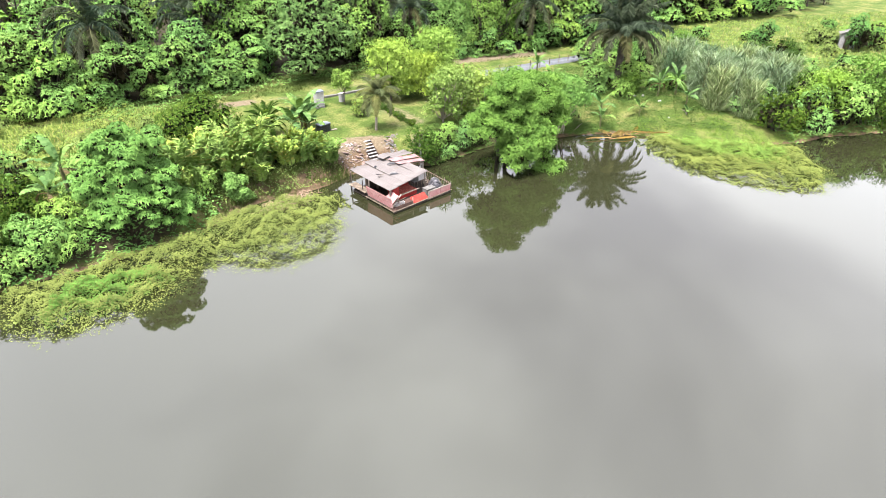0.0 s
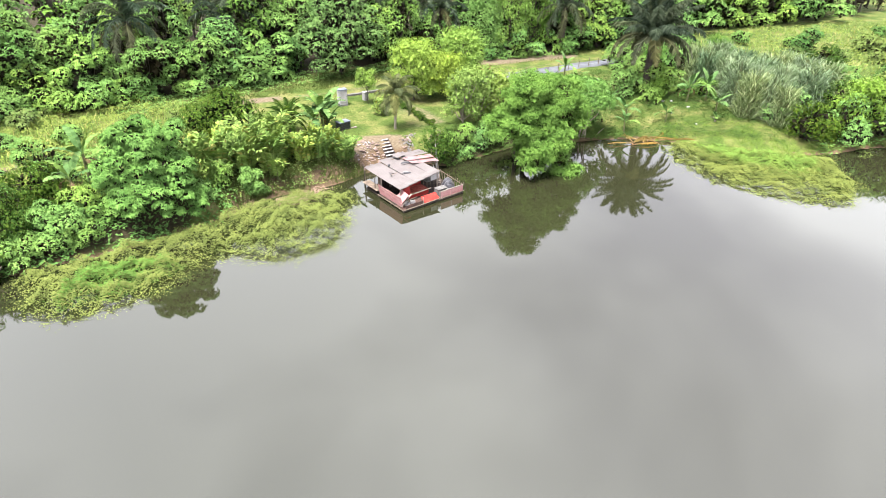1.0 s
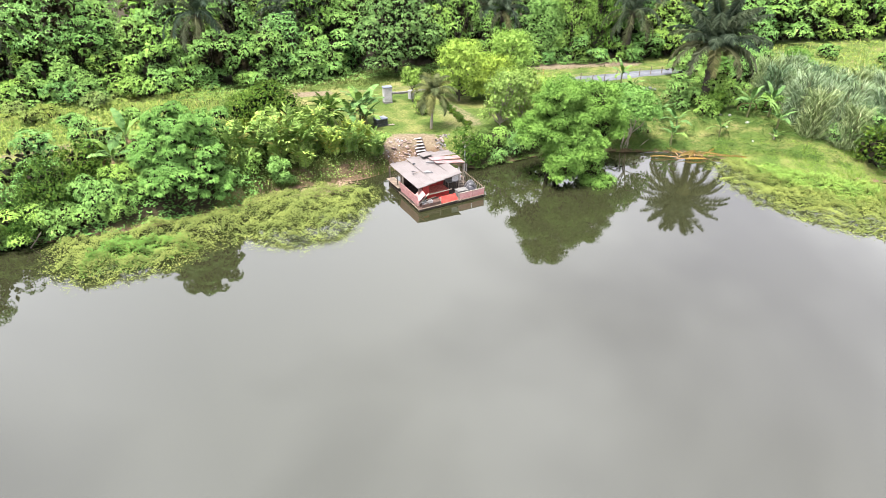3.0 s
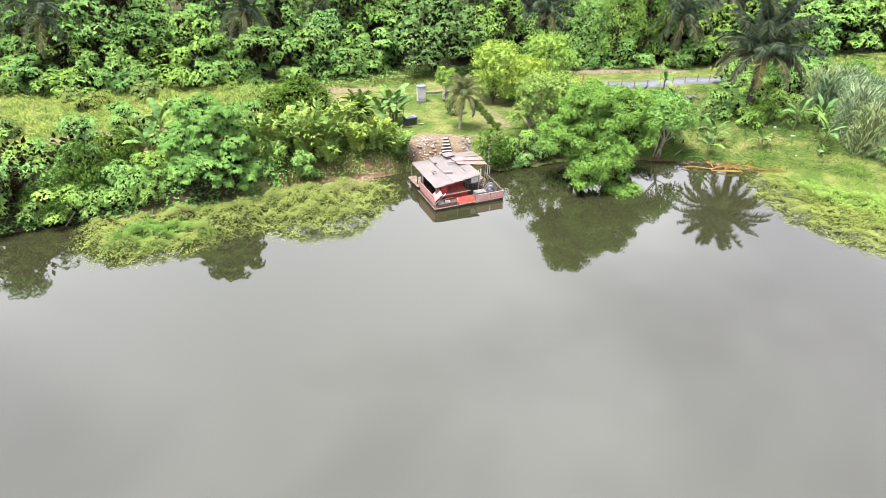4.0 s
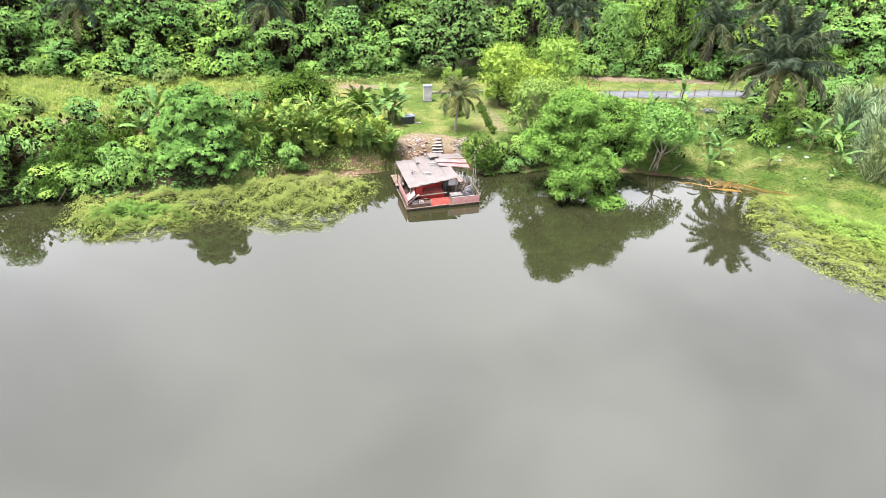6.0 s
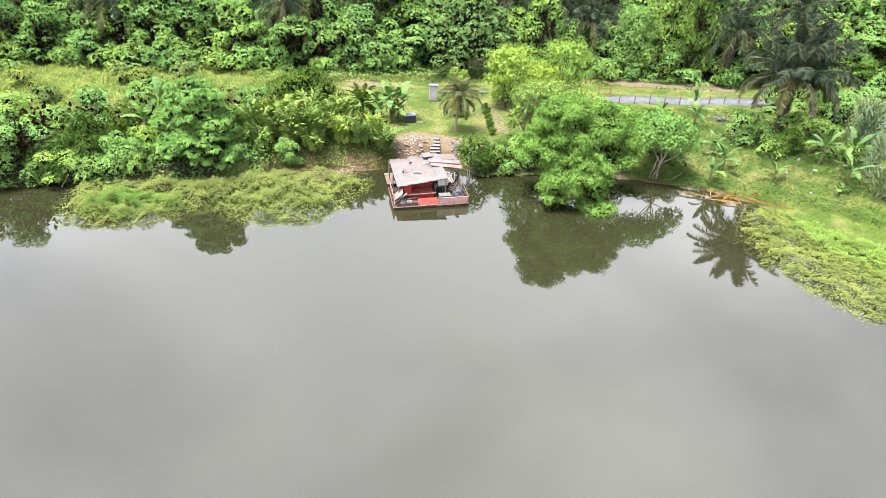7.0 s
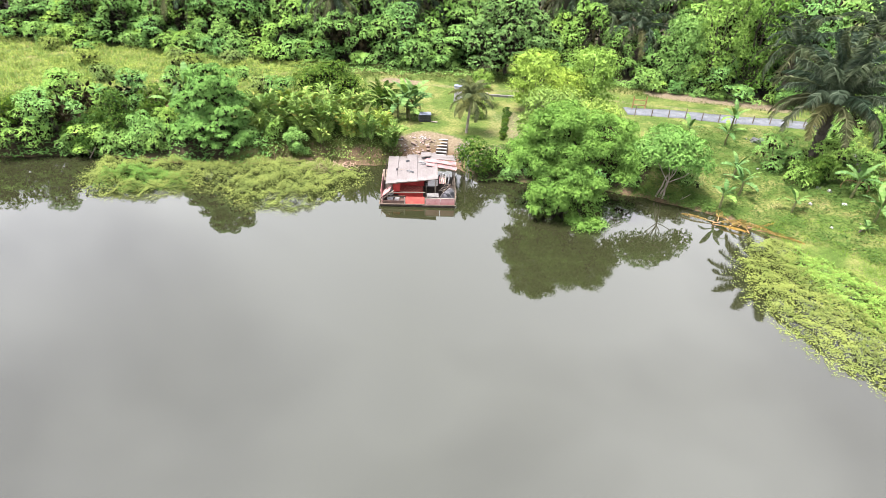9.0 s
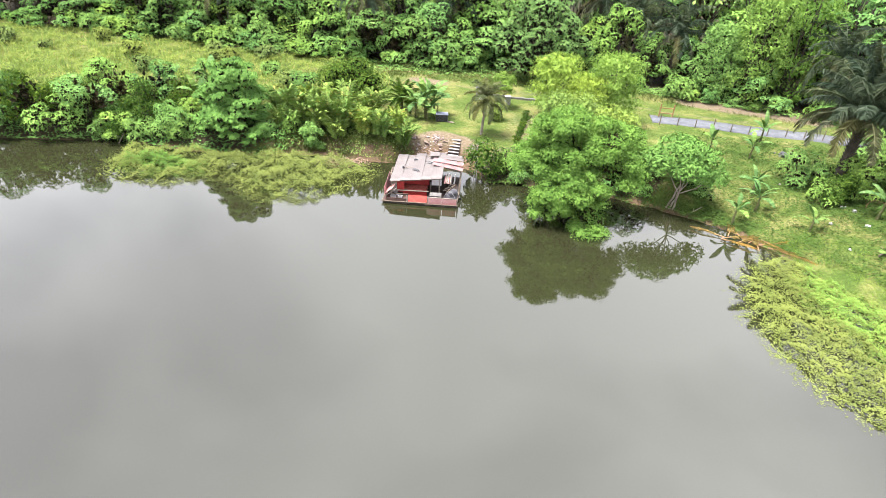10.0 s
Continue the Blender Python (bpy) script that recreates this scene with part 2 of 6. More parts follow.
M = {
    "water": water_mat(),
    "ground": ground_mat(),
    "forest": leaf_mat("forest_leaf", (0.084, 0.181, 0.055), (0.251, 0.484, 0.134), (0.418, 0.696, 0.221), 0.25),
    "vine": leaf_mat("vine_leaf", (0.084, 0.174, 0.048), (0.253, 0.454, 0.114), (0.414, 0.640, 0.191), 0.3),
    "mango": leaf_mat("mango_leaf", (0.090, 0.183, 0.054), (0.232, 0.408, 0.121), (0.465, 0.661, 0.233), 0.2, 0.5, spec=0.3),
    "cassava": leaf_mat("broad_drooping_leaf", (0.077, 0.183, 0.038), (0.210, 0.411, 0.089), (0.359, 0.582, 0.161), 0.28, 0.4, spec=0.4),
    "rain": leaf_mat("feathery_leaf", (0.086, 0.183, 0.030), (0.189, 0.362, 0.070), (0.291, 0.474, 0.117), 0.35),
    "yellow": leaf_mat("yellow_green_leaf", (0.218, 0.355, 0.061), (0.344, 0.526, 0.101), (0.481, 0.661, 0.169), 0.35),
    "pale": leaf_mat("pale_green_leaf", (0.164, 0.262, 0.055), (0.322, 0.475, 0.113), (0.465, 0.600, 0.174), 0.35),
    "darkbush": leaf_mat("dark_glossy_leaf", (0.017, 0.045, 0.010), (0.071, 0.149, 0.024), (0.198, 0.278, 0.043), 0.2, 0.5, spec=0.3),
    "palm": leaf_mat("oil_palm_leaflet", (0.021, 0.036, 0.019), (0.072, 0.103, 0.062), (0.269, 0.310, 0.227), 0.15, 0.4, spec=0.6),
    "palm_old": leaf_mat("old_palm_leaflet", (0.046, 0.056, 0.030), (0.130, 0.144, 0.084), (0.312, 0.312, 0.204), 0.15),
    "coco": leaf_mat("coconut_leaflet", (0.110, 0.135, 0.055), (0.230, 0.265, 0.120), (0.400, 0.410, 0.230), 0.3, 0.45),
    "banana": leaf_mat("banana_leaf", (0.075, 0.162, 0.048), (0.165, 0.297, 0.096), (0.285, 0.432, 0.168), 0.35, 0.5, spec=0.2),
    # near-black crown filling: shade between leaf clumps put into the colour
    "twig": leaf_mat("crown_shade", (0.008, 0.007, 0.004), (0.020, 0.018, 0.010), (0.045, 0.040, 0.022), 0.0),
    "dry_leaf": leaf_mat("dry_brown_leaf", (0.10, 0.07, 0.035), (0.20, 0.145, 0.075), (0.36, 0.29, 0.17), 0.2),
    "ginger": leaf_mat("ginger_leaf", (0.114, 0.211, 0.046), (0.308, 0.463, 0.111), (0.501, 0.646, 0.195), 0.3, 0.45, old=(0.26, 0.25, 0.07), spec=0.4),
    "reed": leaf_mat("reed_blade", (0.077, 0.130, 0.058), (0.231, 0.328, 0.162), (0.488, 0.561, 0.400), 0.25, 0.45, spec=0.5),
    "grass": leaf_mat("tall_grass_blade", (0.178, 0.292, 0.073), (0.343, 0.492, 0.139), (0.554, 0.648, 0.264), 0.3, old=(0.42, 0.36, 0.16)),
    "lawn": leaf_mat("lawn_blade", (0.055, 0.089, 0.024), (0.106, 0.145, 0.043), (0.170, 0.200, 0.076), 0.3),
    "lawnweed": leaf_mat("lawn_weed_leaf", (0.045, 0.090, 0.019), (0.114, 0.196, 0.044), (0.217, 0.309, 0.083), 0.3),
    "float": leaf_mat("floating_leaf", (0.147, 0.200, 0.050), (0.239, 0.296, 0.080), (0.289, 0.317, 0.116), 0.3, 0.7, spec=0.1),
    "floatgrass": leaf_mat("floating_grass", (0.140, 0.270, 0.046), (0.252, 0.445, 0.084), (0.393, 0.580, 0.149), 0.3),
    "bark": rough_mat("bark", (0.028, 0.023, 0.018), (0.07, 0.058, 0.046), 2.0, 0.9, 0.8, 22.0),
    "palebark": rough_mat("pale_bark", (0.14, 0.115, 0.09), (0.25, 0.22, 0.18), 2.0, 0.9, 0.6, 22.0),
    "wood": rough_mat("grey_weathered_wood", (0.07, 0.053, 0.04), (0.16, 0.13, 0.10), 2.5, 0.85, 0.5, 30.0),
}


# ---- mesh helpers ----
RNG = np.random.default_rng(7)


def np_mesh(name, verts, faces, mats, smooth=False, mat_index=None):
    """A mesh from arrays; faces is an (n, 3) or (n, 4) array."""
    me = bpy.data.meshes.new(name)
    verts = np.asarray(verts, np.float32)
    faces = np.asarray(faces, np.int32)
    k = faces.shape[1]
    me.vertices.add(len(verts))
    me.vertices.foreach_set("co", verts.ravel())
    me.loops.add(faces.size)
    me.loops.foreach_set("vertex_index", faces.ravel())
    me.polygons.add(len(faces))
    me.polygons.foreach_set("loop_start", np.arange(0, faces.size, k, dtype=np.int32))
    for mm in mats if isinstance(mats, (list, tuple)) else [mats]:
        me.materials.append(mm)
    if mat_index is not None:
        me.polygons.foreach_set("material_index", np.asarray(mat_index, np.int32))
    if smooth:
        me.polygons.foreach_set("use_smooth", np.ones(len(faces), bool))
    me.update(calc_edges=True)
    return me


def unit(v):
    return v / np.maximum(np.linalg.norm(v, axis=-1, keepdims=True), 1e-6)


def leaves(P, D, N, L, Wd, fold=0.12, droop=0.15):
    """Folded rhombic leaves: from P along D, facing N, length L, width Wd. Returns verts, tris."""
    n = len(P)
    L = np.broadcast_to(np.asarray(L, float), (n,))[:, None]
    Wd = np.broadcast_to(np.asarray(Wd, float), (n,))[:, None]
    Sd = unit(np.cross(D, N))
    Up = np.cross(Sd, D)
    a = P
    b = P + D * L * 0.45 + Sd * Wd * 0.5 + Up * L * fold
    c = P + D * L - Up * L * droop
    d = P + D * L * 0.45 - Sd * Wd * 0.5 + Up * L * fold
    V = np.stack([a, b, c, d], 1).reshape(-1, 3)
    i = np.arange(n)[:, None] * 4
    T = np.concatenate([i + [0, 1, 2], i + [0, 2, 3]], 1).reshape(-1, 3)
    return V, T


def blades(P, D, L, Wd, bend, rng, seg=3):
    """Grass-like strips that arch over. P base, D first direction."""
    n = len(P)
    L = np.broadcast_to(np.asarray(L, float), (n,))[:, None]
    Wd = np.broadcast_to(np.asarray(Wd, float), (n,))[:, None]
    bend = np.broadcast_to(np.asarray(bend, float), (n,))[:, None]
    side = unit(np.cross(D, rng.normal(size=(n, 3)) * 0.3 + [0, 0, 1e-3] + np.cross(D, [0, 0, 1.0])))
    rows, p, d = [], P.copy(), D.copy()
    for s in range(seg + 1):
        w = Wd * (1 - (s / seg) ** 1.5) * 0.5 + 0.002
        rows += [p - side * w, p + side * w]
        p = p + d * L / seg
        d = unit(d + np.array([0, 0, -1.0]) * bend / seg)
    V = np.stack(rows, 1).reshape(-1, 3)
    i = np.arange(n)[:, None] * (2 * seg + 2)
    F = np.concatenate([i + [2 * s, 2 * s + 1, 2 * s + 3, 2 * s + 2] for s in range(seg)], 1).reshape(-1, 4)
    return V, F


def join(chunks):
    """Joins several (verts, faces) of the same face size."""
    V, F, o = [], [], 0
    for v, f in chunks:
        V.append(v)
        F.append(f + o)
        o += len(v)
    return np.concatenate(V), np.concatenate(F)


def tube(points, radii, sides=7):
    """A tapered tube along points. Returns verts, quads."""
    pts = np.asarray(points, float)
    t = unit(np.gradient(pts, axis=0))
    ref = np.array([0.3, 0.95, 0.1])
    a = unit(np.cross(t, ref))
    b = np.cross(t, a)
    ang = np.linspace(0, 2 * np.pi, sides, endpoint=False)
    r = np.asarray(radii, float)[:, None, None]
    V = pts[:, None] + r * (np.cos(ang)[None, :, None] * a[:, None] + np.sin(ang)[None, :, None] * b[:, None])
    n = len(pts)
    i, j = np.meshgrid(np.arange(n - 1), np.arange(sides), indexing="ij")
    k = (j + 1) % sides
    F = np.stack([i * sides + j, i * sides + k, (i + 1) * sides + k, (i + 1) * sides + j], -1).reshape(-1, 4)
    return V.reshape(-1, 3), F


def curve_pts(a, b, sag=0.0, n=5, wob=0.0, rng=None):
    s = np.linspace(0, 1, n)[:, None]
    p = np.asarray(a, float) * (1 - s) + np.asarray(b, float) * s
    p[:, 2:] += sag * 4 * s * (1 - s)
    if wob and rng is not None:
        p[1:-1] += rng.normal(size=(n - 2, 3)) * wob
    return p


def thing(name, label, category, loc=(0, 0, 0), rz=0.0, group="", kind=""):
    e = new(name)
    e.empty_display_size = 0.3
    e.matrix_basis = pose(*loc, 0, 0, rz)
    return tagged(e, label, category, group, kind)


def mesh_part(name, me, parent=None, m=None, label=""):
    ob = new(name, me)
    if parent is not None:
        ob.parent = parent
    if m is not None:
        ob.matrix_basis = m
    if label:
        ob["label"] = label
    return ob


def bm_mesh(name, bm, mat, smooth=False):
    me = bpy.data.meshes.new(name)
    bm.normal_update()
    bm.to_mesh(me)
    bm.free()
    me.materials.append(mat)
    if smooth:
        me.polygons.foreach_set("use_smooth", np.ones(len(me.polygons), bool))
    return me


def box_bm(size, centre=(0, 0, 0), bevel=0.01, bm=None):
    """A bevelled box; size in metres."""
    bm = bm or bmesh.new()
    r = bmesh.ops.create_cube(bm, size=1.0, matrix=Matrix.Translation(centre) @ Matrix.Diagonal((*size, 1)))
    if bevel:
        es = list({e for v in r["verts"] for e in v.link_edges})
        bmesh.ops.bevel(bm, geom=es, offset=min(bevel, min(size) * 0.3), segments=1, affect="EDGES")
    return bm


def part(name, bm, mat, parent, label="", m=None, smooth=False):
    return mesh_part(name, bm_mesh(name, bm, mat, smooth), parent, m, label)


# ---- the lie of the land ----
SHORE = [(-1500, 6), (-160, 4), (-60, 5.5), (-38, 7.2), (-28, 8.8), (-20, 7.6), (-13, 7.4), (-7.3, 9.4), (-4.0, 8.3), (0.5, 8.5), (2.5, 9.0), (5.5, 9.3), (7.4, 8.0), (8.9, 5.8), (14.6, 5.6),
         (18, 5.4), (23.5, 2.9), (26, 1.4), (29.0, -0.3), (31.5, -3.5), (33.5, -8.0), (37, -12.5), (41.5, -15.8), (46, -17.2), (53, -21.5), (75, -32), (160, -60), (1500, -300)]
MAT_LEFT = [(-26.0, 7.5), (-25.9, 3.6), (-24.4, 0.9), (-20.6, 0.3), (-18.4, 0.5), (-16.3, 1.7), (-14.8, 2.5), (-13.3, 1.7), (-11.7, -0.3), (-9.8, -1.1), (-7.9, -1.5),
            (-5.8, 0.0), (-4.2, 1.6), (-2.9, 3.6), (-1.6, 5.6), (-2.6, 7.2), (-5.5, 8.6), (-8, 9.0), (-14, 7.6), (-20, 8)]
MAT_RIGHT = [(30.2, -4.2), (28.6, -6.0), (26.7, -8.8), (26.0, -11.5), (26.2, -14.5), (26.9, -17.2), (28.0, -19.6), (29.8, -21.3), (31.8, -21.6), (35.4, -20.4), (38.0, -17.6),
             (40.6, -16.2), (37.2, -11.5), (33.8, -7.0), (32.0, -3.8)]


def inside(x, y, poly):
    c = np.zeros(np.shape(x), bool)
    for (x0, y0), (x1, y1) in zip(poly, poly[1:] + poly[:1]):
        if y0 != y1:
            c ^= ((y0 > y) != (y1 > y)) & (x < (x1 - x0) * (y - y0) / (y1 - y0) + x0)
    return c


def dist_line(x, y, line):
    d = np.full(np.shape(x), 1e9)
    for (x0, y0), (x1, y1) in zip(line, line[1:]):
        dx, dy = x1 - x0, y1 - y0
        s = np.clip(((x - x0) * dx + (y - y0) * dy) / (dx * dx + dy * dy), 0, 1)
        d = np.minimum(d, np.hypot(x - x0 - s * dx, y - y0 - s * dy))
    return d


FOREST_EDGE = [(-170, 52), (-60, 47), (-36, 44.5), (-25, 41), (-12, 40), (-3, 39), (6, 38.5), (16, 39.5), (26, 36.5), (39, 30.5), (46, 28.5), (55, 27), (66, 27), (92, 20), (135, 8), (200, -20)]
LAND = SHORE + [(1500, 3000), (-1500, 3000)]


def smooth01(v):
    v = np.clip(v, 0, 1)
    return v * v * (3 - 2 * v)


def wav(x, y, s, k=0.0):
    return np.sin(x * s + 1.3 * np.sin(y * s * 0.7 + k)) * np.cos(y * s * 0.9 + 1.1 * np.sin(x * s * 0.6 + 2 * k))


def ground_z(x, y):
    x, y = np.asarray(x, float), np.asarray(y, float)
    d = dist_line(x, y, SHORE) * np.where(inside(x, y, LAND), 1, -1)
    d = d + 0.25 * wav(x, y, 1.1, 0.4)
    right = smooth01((x - 25) / 8)
    rise = 2.4 + 9 * right + 0.2 * smooth01((x - 0.5) / 1.5) * smooth01((9.5 - x) / 1.5)
    h = 1.75 - 0.15 * smooth01((-10 - x) / 8)
    z = np.where(d > 0, h * smooth01(d / rise) ** np.where(right > 0.5, 0.8, 1.0) + 0.12 * smooth01(d / 0.4), np.maximum(d * 0.5, -1.4))
    z = z + np.where(d > 1, 0.07 * wav(x, y, 0.5, 1.0) + 0.03 * wav(x, y, 1.7, 2.0), 0)
    back = np.clip(y - 40 - np.clip(30 - x, 0, 0), 0, 200)
    return z + np.where(d > 20, 0.03 * np.clip(d - 35, 0, 80), 0)


def gz(x, y):
    return float(ground_z(np.array([x]), np.array([y]))[0])


# bare earth: track, yard bed, bank by the steps
BARE = [([(10.4, 12.6), (11.8, 16.0), (11.4, 20.0)], 1.4, 0.3), ([(-3.5, 30.5), (0.5, 30.8), (5, 29.8), (13, 28.8), (22, 28.6), (30, 25.2), (47, 22.0)], 0.6, 0.38), ([(34, 30), (42, 27.5), (48, 25.5)], 1.8, 0.6),
        ([(12.9, 12.5), (13.6, 20.0)], 1.2, 0.42), ([(2.5, 10.4), (3.6, 11.5), (6.0, 10.6)], 1.5, 0.9), ([(9.0, 8.0), (11, 9.5)], 0.7, 0.6),
        ([(-0.5, 31.5), (2.5, 31.0)], 1.2, 0.7), ([(-30, 24), (-24, 25)], 1.2, 0.5)]


def axis_steps(lo, hi, step, far):
    core = np.arange(lo, hi + 1e-6, step)
    g = np.cumsum(np.geomspace(step * 1.5, 160, 18))
    g = g / g[-1] * far
    return np.concatenate([lo - g[::-1], core, hi + g])


def build_ground():
    xs, ys = axis_steps(-64, 84, 0.75, 1400), axis_steps(-30, 64, 0.75, 1400)
    X, Y = np.meshgrid(xs, ys)
    Z = ground_z(X, Y)
    ny, nx = X.shape
    V = np.stack([X, Y, Z], -1).reshape(-1, 3)
    i, j = np.meshgrid(np.arange(ny - 1), np.arange(nx - 1), indexing="ij")
    a = (i * nx + j).ravel()
    me = np_mesh("ground", V, np.stack([a, a + 1, a + nx + 1, a + nx], 1), M["ground"], True)
    bare = np.zeros(len(V))
    for line, w, amt in BARE:
        bare = np.maximum(bare, amt * smooth01(1.5 - dist_line(V[:, 0], V[:, 1], line) / w))
    at = me.attributes.new("bare", "FLOAT", "POINT")
    at.data.foreach_set("value", bare.astype(np.float32))
    d = dist_line(V[:, 0], V[:, 1], SHORE)
    bank = np.where((V[:, 0] > -11) & (V[:, 0] < 8), smooth01(1.6 - d / 1.3), smooth01(1.2 - d / 0.6)) * 0.9
    at = me.attributes.new("bank", "FLOAT", "POINT")
    at.data.foreach_set("value", bank.astype(np.float32))
    # leaf litter under the forest and the shore thickets, darkened to paint shade there
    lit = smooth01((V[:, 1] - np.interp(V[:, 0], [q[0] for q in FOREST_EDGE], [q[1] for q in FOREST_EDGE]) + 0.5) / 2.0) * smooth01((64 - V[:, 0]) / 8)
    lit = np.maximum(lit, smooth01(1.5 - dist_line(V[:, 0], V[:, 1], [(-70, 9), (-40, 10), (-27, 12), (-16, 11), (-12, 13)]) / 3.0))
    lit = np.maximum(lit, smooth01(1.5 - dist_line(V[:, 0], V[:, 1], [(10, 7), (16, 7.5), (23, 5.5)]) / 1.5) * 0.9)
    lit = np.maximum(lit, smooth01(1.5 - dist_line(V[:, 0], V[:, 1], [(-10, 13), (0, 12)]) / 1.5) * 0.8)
    at = me.attributes.new("litter_shade", "FLOAT", "POINT")
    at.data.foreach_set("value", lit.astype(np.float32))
    return tagged(new("ground", me), "grassy river bank with bare earth patches", "ground", kind="structure")


build_ground()


def build_water():
    xs, ys = np.linspace(-1600, 1600, 9), np.linspace(-1600, 400, 9)
    X, Y = np.meshgrid(xs, ys)
    V = np.stack([X, Y, 0 * X], -1).reshape(-1, 3)
    i, j = np.meshgrid(np.arange(8), np.arange(8), indexing="ij")
    a = (i * 9 + j).ravel()
    return tagged(new("water", np_mesh("water", V, np.stack([a, a + 1, a + 10, a + 9], 1), M["water"])),
                  "still murky green-brown river water mirroring clouds", "water", kind="structure")


build_water()


# ---- vegetation: kinds ----
def crown_leaves(lobes, n, size, rng, droop=0.3, spread=0.6, aspect=0.45, shell=(0.86, 1.06), rosette=1, low=-0.6):
    """Leaves on the outer shell of several overlapping lobes (centre, radii)."""
    C = np.array([l[0] for l in lobes], float)
    R = np.array([l[1] for l in lobes], float)
    area = (R[:, 0] * R[:, 1] + R[:, 0] * R[:, 2] + R[:, 1] * R[:, 2])
    k = rng.choice(len(lobes), n, p=area / area.sum())
    u = unit(rng.normal(size=(n, 3)))
    u[:, 2] = np.where(u[:, 2] < low, -u[:, 2], u[:, 2])
    bump = 1 + 0.10 * np.sin(u[:, 0] * 7 + k * 2.1) * np.sin(u[:, 1] * 7 + k) + 0.06 * np.sin(u[:, 2] * 13 + k * 0.7)
    r = rng.uniform(*shell, size=(n, 1)) * bump[:, None]
    P = C[k] + u * R[k] * r
    keep = np.ones(n, bool)
    for c, rr in zip(C, R):
        keep &= (((P - c) / rr) ** 2).sum(1) > 0.62
    P, u, k = P[keep], u[keep], k[keep]
    outw = unit(u / R[k])
    if rosette > 1:
        m = len(P)
        P = np.repeat(P, rosette, 0)
        outw = np.repeat(outw, rosette, 0)
        ang = np.tile(np.arange(rosette) * 2 * np.pi / rosette, m) + np.repeat(rng.uniform(0, 6, m), rosette)
        ax = unit(outw * 0.9 + np.array([0, 0, 0.55]) + np.repeat(rng.normal(size=(m, 3)), rosette, 0) * 0.2)
        t1 = unit(np.cross(ax, [0.83, 0.2, 0.17]))
        t2 = np.cross(ax, t1)
        D = unit(t1 * np.cos(ang)[:, None] + t2 * np.sin(ang)[:, None] + ax * 0.2 + np.array([0, 0, -droop * 0.8]))
        N = unit(ax + rng.normal(size=P.shape) * 0.12)
    else:
        # leaves lie along the skin of their clump like loose shingles
        side = rng.normal(size=P.shape)
        side -= outw * (side * outw).sum(1, keepdims=True)
        D = unit(unit(side) + outw * 0.35 + rng.normal(size=P.shape) * spread * 0.4 + np.array([0, 0, -droop]))
        N = unit(outw * 0.9 + np.array([0, 0, 0.6]) + rng.normal(size=P.shape) * 0.28)
    L = size * rng.uniform(0.6, 1.3, len(P))
    skin = leaves(P, D, N, L, L * aspect)
    # inner growth closes each lobe to light; rosette crowns paint it near-black as shade
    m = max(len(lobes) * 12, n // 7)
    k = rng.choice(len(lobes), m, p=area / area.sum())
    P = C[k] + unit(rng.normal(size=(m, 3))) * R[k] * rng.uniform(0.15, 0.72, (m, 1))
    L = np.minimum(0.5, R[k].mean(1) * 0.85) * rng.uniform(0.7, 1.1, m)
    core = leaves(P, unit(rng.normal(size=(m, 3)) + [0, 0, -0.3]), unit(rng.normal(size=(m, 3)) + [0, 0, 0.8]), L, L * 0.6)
    return (join([skin, core]), None) if rosette == 1 else (skin, core)


def lobes_for(h, r, rng, n, low=0.35, squash=0.8, top=1.0):
    """Lobes of a spreading crown between low*h and h."""
    out = []
    for i in range(n):
        f = (i + 0.5) / n
        a = i * 2.4 + rng.uniform(-0.4, 0.4)
        z = h * (low + (1 - low) * f ** 0.8 * top)
        prof = math.sqrt(max(0.05, 1 - ((f - 0.35) / 0.75) ** 2))
        d = r * prof * rng.uniform(0.45, 0.8)
        rr = r * rng.uniform(0.34, 0.5)
        out.append(((d * math.cos(a), d * math.sin(a), min(z, h - rr * squash * 0.9)), (rr, rr * rng.uniform(0.85, 1.15), rr * squash)))
    out.append(((0, 0, h * (low + 0.25)), (r * 0.55, r * 0.55, r * 0.45)))
    return out


def lobes_env(parts, n, rmin, rmax, rng, squash=0.8, zmin=0.3):
    """Small lobes on the skin of a few large forms (centre, radii), for an uneven, billowing crown."""
    out = []
    area = np.array([r[0] * r[1] + r[0] * r[2] + r[1] * r[2] for _, r in parts])
    while len(out) < n:
        c, r = parts[rng.choice(len(parts), p=area / area.sum())]
        u = unit(rng.normal(size=3))
        if u[2] < -0.55:
            continue
        q = np.array(c) + u * np.array(r) * rng.uniform(0.72, 0.98)
        if any((((q - np.array(c2)) / np.array(r2)) ** 2).sum() < 0.4 for c2, r2 in parts):
            continue
        s = rng.uniform(rmin, rmax)
        q[2] = max(q[2], zmin + s * squash * 0.6)
        out.append((tuple(q), (s, s * rng.uniform(0.85, 1.2), s * squash)))
    return out


def trunk_mesh(name, lobes, h0, rad, rng, mat, forks=1):
    ch = []
    for f in range(forks):
        top = np.array([rng.uniform(-0.3, 0.3) * forks, rng.uniform(-0.3, 0.3) * forks, h0])
        ch.append(tube(curve_pts((0.25 * f, -0.15 * f, -0.6), top, 0, 5, 0.05, rng), np.linspace(rad, rad * 0.6, 5), 8))
    for c, r in lobes[::max(1, len(lobes) // 12)]:
        c = np.array(c, float)
        ch.append(tube(curve_pts(top * [1, 1, rng.uniform(0.75, 1)], c, rng.uniform(-0.3, 0.2), 5, 0.08, rng), np.linspace(rad * 0.5, 0.025, 5), 5))
        for _ in range(2):
            e = c + rng.normal(size=3) * np.array(r) * 0.45
            ch.append(tube(curve_pts(c * 0.8 + top * 0.2, e, 0.05, 4, 0.05, rng), np.linspace(rad * 0.22, 0.012, 4), 4))
    return np_mesh(name, *join(ch), mat, True)


